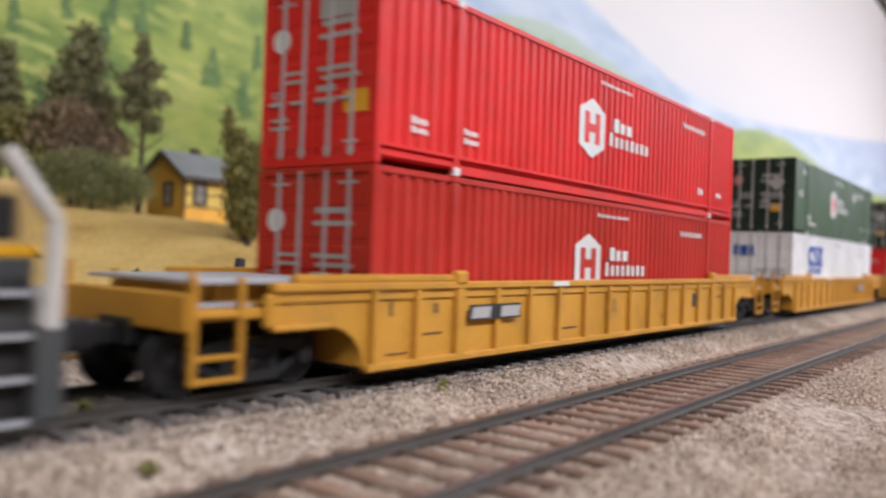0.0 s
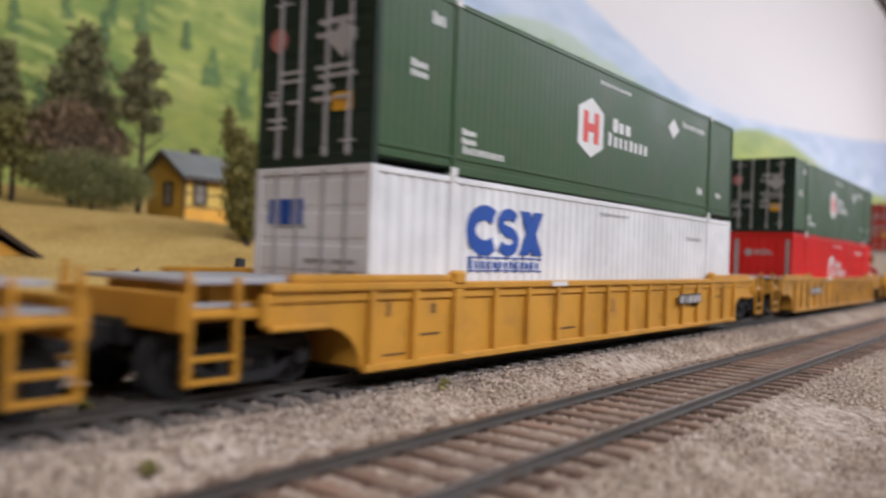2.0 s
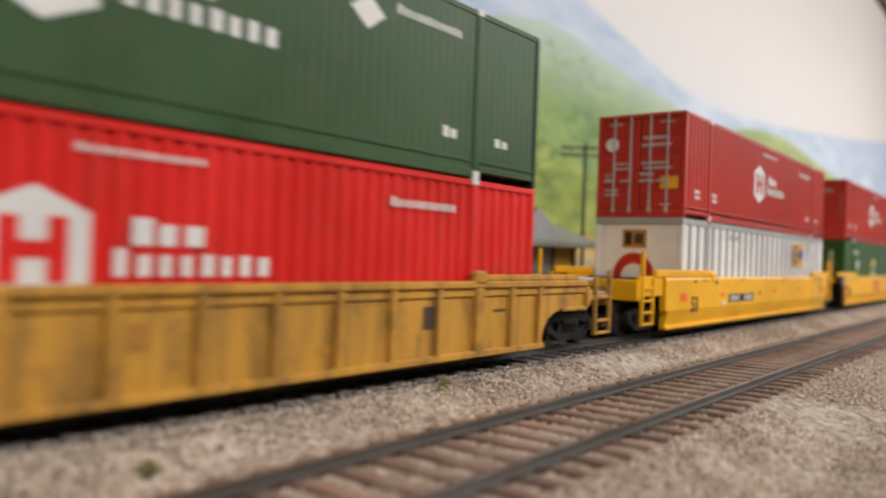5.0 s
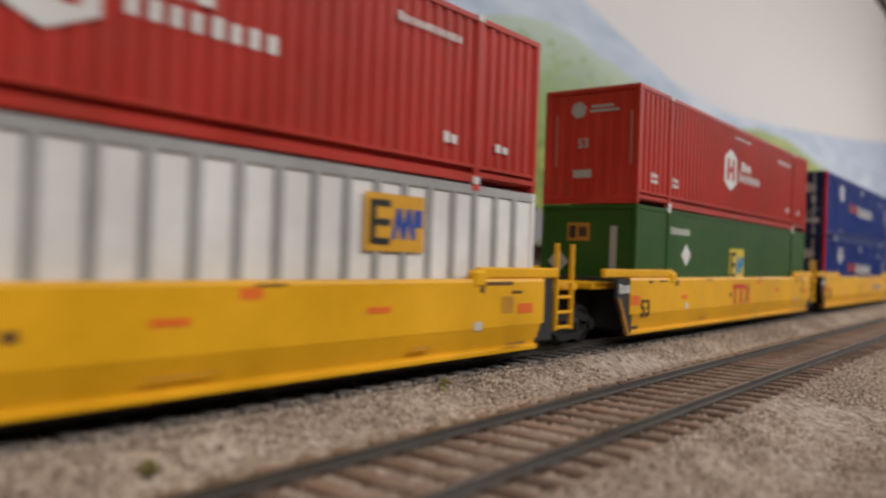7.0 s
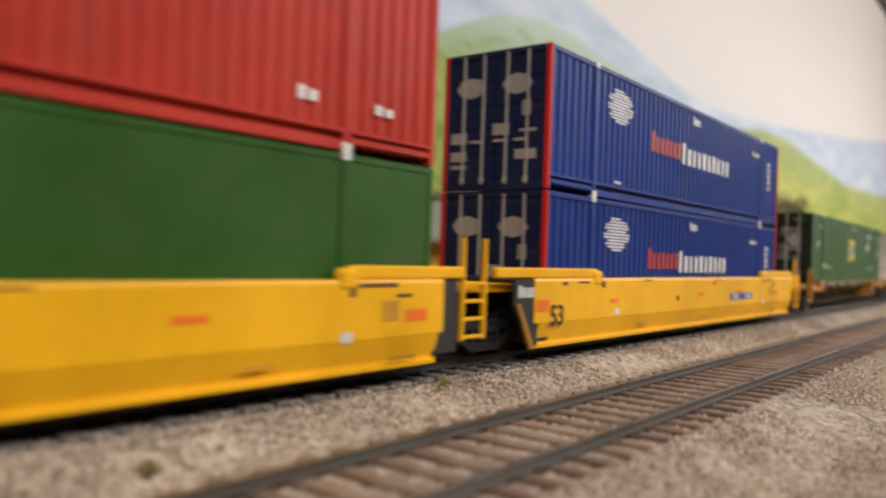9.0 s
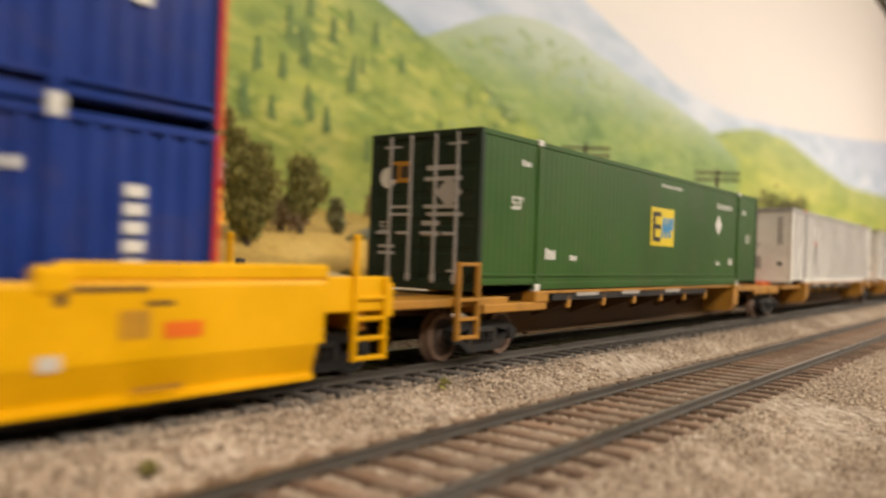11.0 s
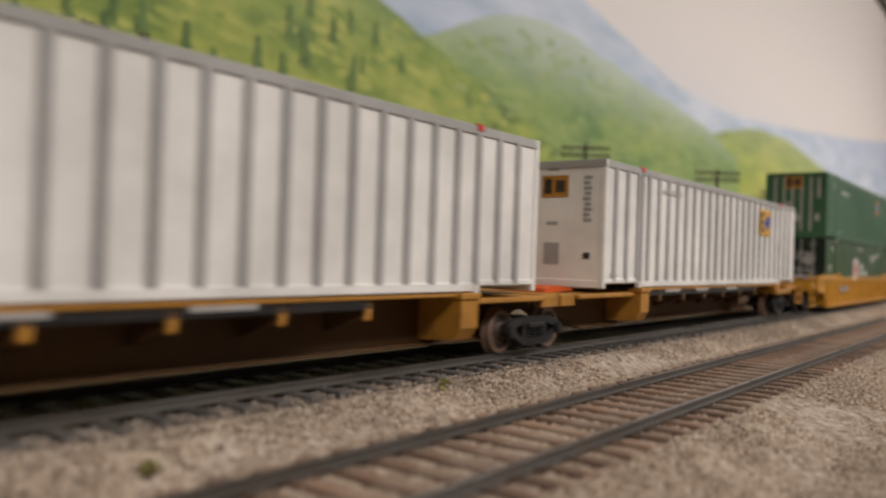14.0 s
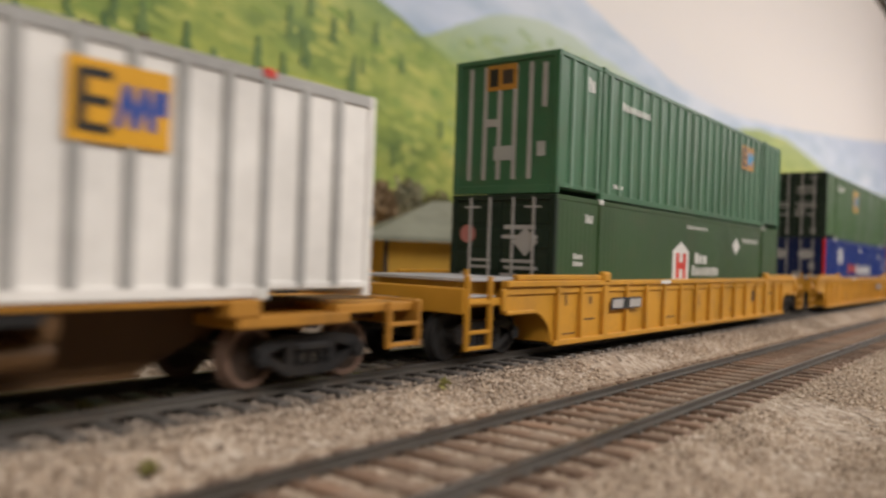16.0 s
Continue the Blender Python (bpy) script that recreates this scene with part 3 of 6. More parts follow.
def hex_logo(parent, x, z, h, w, frame_mat, h_mat, y=FLUSH):
    hexa = [(x, z - h / 2), (x + w / 2, z - h * 0.3), (x + w / 2, z + h * 0.3), (x, z + h / 2), (x - w / 2, z + h * 0.3), (x - w / 2, z - h * 0.3)]
    badge = part("hexagon_logo", Geo().ext(hexa, "y", y - 0.006, y), frame_mat, parent, "pale hexagon emblem")
    g = Geo()
    g.box(x - w * 0.3, y - 0.014, z - h * 0.26, x - w * 0.12, y - 0.006, z + h * 0.26)
    g.box(x + w * 0.12, y - 0.014, z - h * 0.26, x + w * 0.3, y - 0.006, z + h * 0.26)
    g.box(x - w * 0.12, y - 0.013, z - h * 0.07, x + w * 0.12, y - 0.006, z + h * 0.07)
    part("emblem_mark", g, h_mat, badge)


def square_logo(parent, x, z, w, h, right_mat, y=FLUSH, ground_mat=None):
    """An orange square with dark and blue shapes on it."""
    sq = part("square_logo", Geo().box(x - w / 2, y - 0.006, z - h / 2, x + w / 2, y, z + h / 2), ground_mat or INK_YELLOW, parent, "yellow square emblem" if ground_mat else "orange square emblem")
    g = Geo()
    a = x - w * 0.42
    g.box(a, y - 0.012, z - h * 0.38, a + w * 0.1, y - 0.006, z + h * 0.38)
    for q in (-0.33, 0.0, 0.33):
        g.box(a + w * 0.1, y - 0.012, z + h * (q - 0.06), a + w * 0.33, y - 0.006, z + h * (q + 0.06))
    part("emblem_mark", g, INK_BLACK, sq)
    b = Geo()
    for k in range(4):
        sl = w * 0.09 * (1 if k % 2 == 0 else -1)
        xx = x - w * 0.03 + k * w * 0.085
        b.ext([(xx - sl / 2, z - h * 0.28), (xx + w * 0.08 - sl / 2, z - h * 0.28), (xx + w * 0.08 + sl / 2, z + h * 0.26), (xx + sl / 2, z + h * 0.26)], "y", y - 0.012, y - 0.006)
    b.box(x + w * 0.345, y - 0.0125, z - h * 0.06, x + w * 0.46, y - 0.006, z + h * 0.26).box(x + w * 0.315, y - 0.0125, z - h * 0.28, x + w * 0.345, y - 0.006, z + h * 0.26)
    part("emblem_mark", b, right_mat, sq)


def end_square(parent, y, z, s, x=0.012):
    sq = part("square_logo", Geo().box(x - 0.006, y - s / 2, z - s * 0.36, x, y + s / 2, z + s * 0.36), OCHRE, parent, "dull orange emblem on the end")
    part("emblem_mark", Geo().box(x - 0.012, y + s * 0.12, z - s * 0.25, x - 0.006, y + s * 0.4, z + s * 0.25), INK_BLACK, sq)
    part("emblem_mark", Geo().box(x - 0.012, y - s * 0.38, z - s * 0.2, x - 0.006, y - s * 0.02, z + s * 0.2), TRIM_DARK, sq)


def wave(x0, x1, pitch, depth, y, flat=0.36):
    """A corrugated line from x0 to x1, hollows towards the inside."""
    n = max(1, round((x1 - x0) / pitch))
    p = (x1 - x0) / n
    out = []
    for i in range(n):
        a = x0 + i * p
        r = (1 - 2 * flat) / 2 * p
        out += [(a, y), (a + flat * p, y), (a + flat * p + r, y + depth), (a + (2 * flat) * p + r, y + depth)]
    return out + [(x1, y)]


def container(name, label, skin, x, z, style, doors=True, end_skin=None, group="stacked containers"):
    """A 53-foot box: x is its leading end on the train, z its underside."""
    c = thing(name, label, "container", group, at(x, 0, z))
    pitch, depth, flat = {"corrugated": (0.28, 0.045, 0.30), "fine": (0.20, 0.003, 0.34), "fluted": (0.29, 0.024, 0.33), "post": (0.61, 0.0, 0.4), "ribbed": (0.6, 0.0, 0.4)}[style]
    y = -HALF
    body = Geo().box(0.12, -HALF + 0.09, 0.1, LENGTH - 0.12, HALF - 0.09, HIGH - 0.06)
    part("body", body, end_skin or skin, c)
    for s in (-1, 1):
        panel = Geo()
        for a, b in ((0.13, POST - 0.07), (POST + 0.07, LENGTH - POST - 0.07), (LENGTH - POST + 0.07, LENGTH - 0.13)):
            if depth:
                line = [(p, q * 1.0) for p, q in wave(a, b, pitch, depth, y + 0.015, flat)]
            else:
                line = [(a, y + 0.03), (b, y + 0.03)]
            prof = line + [(b, y + 0.10), (a, y + 0.10)]
            panel.ext([(p, q * -s) for p, q in prof], "z", 0.30 if style == "corrugated" else 0.16, HIGH - 0.08)
        part("side_panel", panel, skin, c)
        rails = Geo()
        rails.box(0.02, min(s * HALF, s * (HALF - 0.09)), HIGH - (0.17 if style == "post" else 0.11), LENGTH - 0.02, max(s * HALF, s * (HALF - 0.09)), HIGH - 0.005, 0.012)
        part("top_rail", rails, GREY if style == "post" else skin, c)
        low = Geo()
        low.box(POST - 0.1, min(s * HALF, s * (HALF - 0.09)), 0.02, LENGTH - POST + 0.1, max(s * HALF, s * (HALF - 0.09)), 0.17, 0.012)
        for a, b in ((0.12, POST - 0.1), (LENGTH - POST + 0.1, LENGTH - 0.12)):
            low.box(a, min(s * HALF, s * (HALF - 0.09)), 0.12, b, max(s * HALF, s * (HALF - 0.09)), 0.22, 0.012)
        if style in ("corrugated", "fine", "fluted"):
            low.box(0.12, min(s * (HALF + 0.004), s * (HALF - 0.05)), 0.27, LENGTH - 0.12, max(s * (HALF + 0.004), s * (HALF - 0.05)), 0.33, 0.008)
        part("bottom_rail", low, skin, c)
        for px in (POST, LENGTH - POST):
            a, b = sorted((s * (HALF + 0.012), s * (HALF - 0.08)))
            pm = Geo().box(px - 0.075, a, 0.0, px + 0.075, b, HIGH + 0.012, 0.015)
            post = part("stacking_post", pm, GREY if style == "post" else skin, c)
            a, b = sorted((s * (HALF + 0.025), s * (HALF - 0.1)))
            top = INK_RED if style == "post" else (INK_WHITE if skin in (RED, GREEN, GREEN_EMP, BLUE, MAROON, WHITE) else skin)
            part("corner_casting", Geo().box(px - 0.09, a, HIGH - 0.10, px + 0.09, b, HIGH + 0.02, 0.012), top, post, "pale lifting casting")
            part("corner_casting", Geo().box(px - 0.09, a, -0.01, px + 0.09, b, 0.13, 0.012), INK_WHITE if top is not skin else skin, post, "pale lifting casting")
    if style in ("post", "ribbed"):
        k = 0
        q = 0.55 if style == "post" else 0.6
        while q < LENGTH - 0.3:
            if min(abs(q - POST), abs(q - LENGTH + POST)) > 0.16:
                w = 0.075 if style == "post" else 0.05
                part("side_post", Geo().box(q - w, -HALF - 0.012, 0.15, q + w, -HALF + 0.05, HIGH - 0.1, 0.012), GREY if style == "post" else GREEN_LITE, c)
            q += (0.62 if style == "post" else 0.575)
            k += 1
    roof = Geo()
    for i in range(26):
        a = 0.1 + i * (LENGTH - 0.2) / 26
        roof.box(a + 0.05, -HALF + 0.08, HIGH - 0.05, a + (LENGTH - 0.2) / 26 - 0.05, HALF - 0.08, HIGH - 0.02, 0.01)
    part("roof_panel", roof, skin, c)
    em = end_skin or skin
    for xe in (0, LENGTH):
        inn = 0.12 if xe == 0 else -0.12
        frame_ = Geo()
        for s in (-1, 1):
            a, b = sorted((s * HALF, s * (HALF - 0.13)))
            frame_.box(min(xe, xe + inn), a, 0.0, max(xe, xe + inn), b, HIGH, 0.015)
        frame_.box(min(xe, xe + inn), -HALF + 0.13, 0.0, max(xe, xe + inn), HALF - 0.13, 0.17, 0.012)
        frame_.box(min(xe, xe + inn), -HALF + 0.13, HIGH - 0.12, max(xe, xe + inn), HALF - 0.13, HIGH, 0.012)
        part("end_frame", frame_, em, c)
    if style == "post":
        part("end_cap_rail", Geo().box(-0.012, -HALF, HIGH - 0.17, 0.02, HALF, HIGH + 0.004, 0.01), GREY, c, "grey end rail")
    if doors:
        for s in (-1, 1):
            a, b = sorted((s * 0.02, s * (HALF - 0.14)))
            prof = [(0.11, 0.18), (0.036, 0.18)]
            for k in range(5):
                zz = 0.26 + k * 0.5
                prof += [(0.036, zz), (0.022, zz + 0.03), (0.022, zz + 0.38), (0.036, zz + 0.41)]
            dg = Geo().ext(prof + [(0.036, HIGH - 0.13), (0.11, HIGH - 0.13)], "y", a, b)
            door = part("door", dg, em, c, "end door with pressed panels")
            for o in (0.2, 0.78):
                yy = s * (0.12 + o * 0.85)
                part("lock_rod", Geo().cyl((0.0, yy, 0.12), (0.0, yy, HIGH - 0.06), 0.03, 8), RODS, door, "grey locking rod")
                part("handle", Geo().box(-0.03, yy - 0.02, 0.98, 0.02, yy + 0.30, 1.04, 0.01).box(-0.03, yy - 0.05, 0.16, 0.02, yy + 0.05, 0.28, 0.01), RODS, door)
    else:
        line = [(q, p) for p, q in wave(-HALF + 0.13, HALF - 0.13, 0.34, 0.014 if style == "corrugated" else 0.0, 0.03, 0.36)]
        part("front_panel", Geo().ext(line + [(0.12, HALF - 0.13), (0.12, -HALF + 0.13)], "z", 0.17, HIGH - 0.12), em, c)
    MOVERS.append((c, x, 0, z))
    return c


def truck(parent, x, rim=None):
    """A two-axle truck with its side frames, and wheelsets that turn."""
    g = Geo()
    for s in (-1, 1):
        y0, y1 = sorted((s * 0.90, s * 1.05))
        g.ext([(x - 0.98, 0.42), (x - 0.98, 0.56), (x - 0.86, 0.63), (x - 0.45, 0.69), (x + 0.45, 0.69), (x + 0.86, 0.63), (x + 0.98, 0.56), (x + 0.98, 0.42), (x + 0.8, 0.46), (x + 0.45, 0.56), (x - 0.45, 0.56), (x - 0.8, 0.46)], "y", y0, y1)
        g.ext([(x - 0.8, 0.46), (x - 0.40, 0.27), (x + 0.40, 0.27), (x + 0.8, 0.46), (x + 0.8, 0.36), (x + 0.42, 0.14), (x - 0.42, 0.14), (x - 0.8, 0.36)], "y", y0, y1)
        for d in (-1, 1):
            g.box(x + d * 0.38 - 0.06, y0, 0.24, x + d * 0.38 + 0.06, y1, 0.58)
            g.cyl((x + d * 0.89, s * 0.92, 0.43), (x + d * 0.89, s * 1.11, 0.43), 0.12, 12)
            g.cyl((x + d * 0.89, s * 1.11, 0.43), (x + d * 0.89, s * 1.125, 0.43), 0.07, 8)
        for k in (-0.2, 0, 0.2):
            for q in range(4):
                g.cyl((x + k, s * 0.985, 0.27 + q * 0.07), (x + k, s * 0.985, 0.305 + q * 0.07), 0.085, 10)
            g.cyl((x + k, s * 0.985, 0.26), (x + k, s * 0.985, 0.55), 0.05, 8)
        g.box(x - 0.3, min(s * 0.88, s * 1.1), 0.47, x + 0.3, max(s * 0.88, s * 1.1), 0.57, 0.02)
    g.box(x - 0.2, -0.95, 0.4, x + 0.2, 0.95, 0.68, 0.03)
    t = part("truck", g, TRUCKS, parent, "dark grey cast truck frame")
    for o in (-0.89, 0.89):
        w = Geo()
        w.cyl((0, -0.9, 0), (0, 0.9, 0), 0.09, 10)
        for s in (-1, 1):
            w.slot = 0
            w.cyl((0, s * 0.70, 0), (0, s * 0.80, 0), 0.33, 28)
            w.cyl((0, s * 0.80, 0), (0, s * 0.845, 0), 0.18, 14, 0.13)
            for k in range(6):
                aa = k * math.pi / 3
                w.box(0.25 * math.cos(aa) - 0.03, min(s * 0.80, s * 0.812), 0.25 * math.sin(aa) - 0.03, 0.25 * math.cos(aa) + 0.03, max(s * 0.80, s * 0.812), 0.25 * math.sin(aa) + 0.03)
            w.slot = 1
            n = 32
            ring = [(0.33, 0.69), (0.33, 0.838), (0.405, 0.838), (0.42, 0.82), (0.425, 0.72), (0.465, 0.70), (0.465, 0.67), (0.33, 0.67)]
            vs = [(r * math.cos(2 * math.pi * k / n), s * yy, r * math.sin(2 * math.pi * k / n)) for k in range(n) for r, yy in ring]
            q = len(ring)
            w.add(vs, [(k * q + i, k * q + (i + 1) % q, (k + 1) % n * q + (i + 1) % q, (k + 1) % n * q + i) for k in range(n) for i in range(q)])
        # without a rim colour, wheels go black: shade under the car is painted in
        ob = part("wheelset", w, [WHEEL if rim else BLACK, rim or TRUCKS], t, "brown wheels with a worn pale rim" if rim else "wheels coloured black for the shade under the car")
        ob.matrix_basis = at(x + o, 0, 0.42)
        WHEELS.append((ob, x + o))
    return t


def coupler(parent, x, d):
    g = Geo().box(min(x, x + d * 0.75), -0.11, 0.62, max(x, x + d * 0.75), 0.11, 0.88, 0.03)
    g.box(min(x + d * 0.6, x + d * 0.95), -0.17, 0.56, max(x + d * 0.6, x + d * 0.95), 0.17, 0.94, 0.04)
    part("coupler", g, BLACK, parent, "black knuckle coupler")


def ladder(parent, x0, x1, y, z0, z1, mat, rungs, t=0.045):
    w = 0.07
    g = Geo().box(x0, y - t, z0, x0 + w, y + t, z1, 0.01).box(x1 - w, y - t, z0, x1, y + t, z1, 0.01)
    lad = part("ladder", g, mat, parent)
    for z in rungs:
        part("rung", Geo().box(x0 + w, y - t, z - 0.03, x1 - w, y + t, z + 0.03, 0.01), mat, lad)
    return lad


def ribbed_well_car(x, px, skin):
    """A yellow well car with ribbed sides."""
    c = thing("well_car", "grimy yellow double-stack well car with rust-streaked ribbed sides" if skin is WORN else "yellow double-stack well car with ribbed sides on the rails", "freight car", "train", at(x, 0, 0))
    L = LENGTH
    for s in (-1, 1):
        y0, y1 = sorted((s * 1.345, s * 1.40))
        arch = []
        for k in range(7):
            a = math.radians(90 * k / 6)
            arch.append((-0.95 + 0.72 * math.sin(a) * 1.0, 0.82 - 0.62 * (1 - math.cos(a))))
        prof = [(-1.95, 1.34), (-1.95, 0.82)] + arch + [(-0.2, 0.16), (L + 0.2, 0.16)]
        prof += [(L - p, q) for p, q in arch[::-1]] + [(L + 1.95, 0.82), (L + 1.95, 1.34)]
        side = part("side_sheet", Geo().ext(prof, "y", y0, y1), skin, c, "yellow ribbed side sheet")
        a, b = sorted((s * 1.33, s * 1.5))
        part("top_chord", Geo().box(-1.95, a, 1.3, L + 1.95, b, 1.42, 0.02).box(-1.95, min(s * 1.40, s * 1.44), 1.16, L + 1.95, max(s * 1.40, s * 1.44), 1.30, 0.01), skin, c)
        for xa, xb in ((-1.6, POST - 0.12), (L - POST + 0.12, L + 1.6)):
            part("raised_chord", Geo().box(xa, min(s * 1.34, s * 1.46), 1.42, xb, max(s * 1.34, s * 1.46), 1.53, 0.02), skin, c)
        a, b = sorted((s * 1.395, s * 1.49))
        part("bottom_sill", Geo().box(-0.2, a, 0.13, L + 0.2, b, 0.24, 0.015), skin, c)
        ribs = [-0.05, 0.92] + [POST + 0.03 + k * (L - 2 * POST) / 11 for k in range(12)] + [L - 0.92, L + 0.05]
        for r in ribs:
            w = 0.12 if abs(r - POST) < 0.1 or abs(r - L + POST) < 0.1 else 0.065
            part("rib", Geo().box(r - w, a, 0.2, r + w, b, 1.3, 0.015), skin, c)
        for r in (POST, L - POST):
            part("post_bracket", Geo().box(r - 0.17, min(s * 1.34, s * 1.53), 1.36, r + 0.17, max(s * 1.34, s * 1.53), 1.6, 0.05), skin, c)
        for q in ((-1.95, a, 0.80, -0.95, b, 0.88, 0.02), (L + 0.95, a, 0.80, L + 1.95, b, 0.88, 0.02)):
            part("end_sill", Geo().box(*q), skin, c)
        for q in ((-2.08, a, 0.86, -1.93, b, 1.28, 0.03), (L + 1.93, a, 0.86, L + 2.08, b, 1.28, 0.03)):
            part("end_cap", Geo().box(*q), skin, c)
    part("well_floor", Geo().box(-0.2, -1.36, 0.14, L + 0.2, 1.36, 0.24), BLACK, c)
    for d, xe in ((-1, 0.0), (1, L)):
        g = lambda u: xe + d * u
        def bx(u0, u1, y0, y1, z0, z1, ch=0.02, q=None):
            q = q or Geo()
            return q.box(min(g(u0), g(u1)), y0, z0, max(g(u0), g(u1)), y1, z1, ch)
        part("end_bulkhead", bx(0.12, 0.26, -1.33, 1.33, 0.2, 1.32), skin, c)
        part("end_deck", bx(0.26, 3.1, -0.95, 0.95, 0.95, 1.12), skin, c)
        part("platform_box", bx(0.72, 2.48, -1.0, 1.0, 1.12, 1.40, 0.01), skin, c)
        part("walkway", bx(0.4, 2.9, -1.25, 1.25, 1.40, 1.46, 0.01), DECKS, c, "grey walkway grating")
        for u in (0.5, 2.5):
            part("walkway_support", bx(u, u + 0.2, -0.9, 0.9, 1.1, 1.41, 0.01), skin, c)
        part("buffer_beam", bx(3.0, 3.2, -1.42, 1.42, 0.86, 1.3), skin, c)
        for q in (-1.42, 1.30):
            part("side_step", bx(1.95, 3.1, q, q + 0.12, 0.98, 1.12, 0.02), skin, c)
        part("step_deck", bx(2.2, 3.0, -1.38, 1.38, 1.13, 1.17, 0.01), DECKS, c)
        part("draft_sill", bx(0.3, 3.25, -0.35, 0.35, 0.62, 0.96), BLACK, c)
        for s in (-1, 1):
            lo, hi = sorted((g(2.38), g(3.12)))
            ladder(c, lo, hi, s * 1.42, 0.24, 1.5, skin, (0.28, 0.55, 1.05))
        for q in (-1.42, 1.36):
            part("handrail", Geo().box(min(g(3.06), g(3.12)), q, 1.3, max(g(3.06), g(3.12)), q + 0.06, 1.62), skin, c)
        coupler(c, g(3.1), d)
        truck(c, g(1.95))
    sign = block(c, "number_panel", px, 0.9, 1.6, 0.26, INK_BLACK, -1.5, "black reporting plate")
    bars = ((-0.74, -0.2), (0.14, 0.74)) if px < 9 else ((-0.76, -0.5), (-0.4, -0.28), (-0.18, 0.12), (0.2, 0.44), (0.5, 0.72))
    for u0, u1 in bars:
        part("plate_bar", Geo().ext([(px + u0, 0.80), (px + u1, 0.80), (px + u1 + 0.04, 0.99), (px + u0 + 0.04, 0.99)], "y", -1.516, -1.508), RODS, sign)
    block(c, "side_label", 13.0, 0.85, 0.5, 0.35, TRIM_DARK, -1.41)
    block(c, "white_label", 5.3, 1.36, 0.6, 0.09, INK_WHITE, -1.5)
    for xx, zz, w, h, m in ((5.7, 0.46, 0.9, 0.04, BROWN), (7.9, 0.85, 0.22, 0.3, OCHRE), (0.35, 1.02, 0.07, 0.22, BROWN), (1.35, 0.6, 0.5, 0.035, BROWN), (1.42, 1.0, 0.1, 0.16, BROWN), (14.9, 0.9, 0.4, 0.05, BROWN), (10.7, 0.5, 0.3, 0.14, OCHRE), (0.5, 0.34, 0.5, 0.03, BROWN)):
        block(c, "stencil", xx, zz, w, h, m, -1.402)
    MOVERS.append((c, x, 0, 0))
    return c


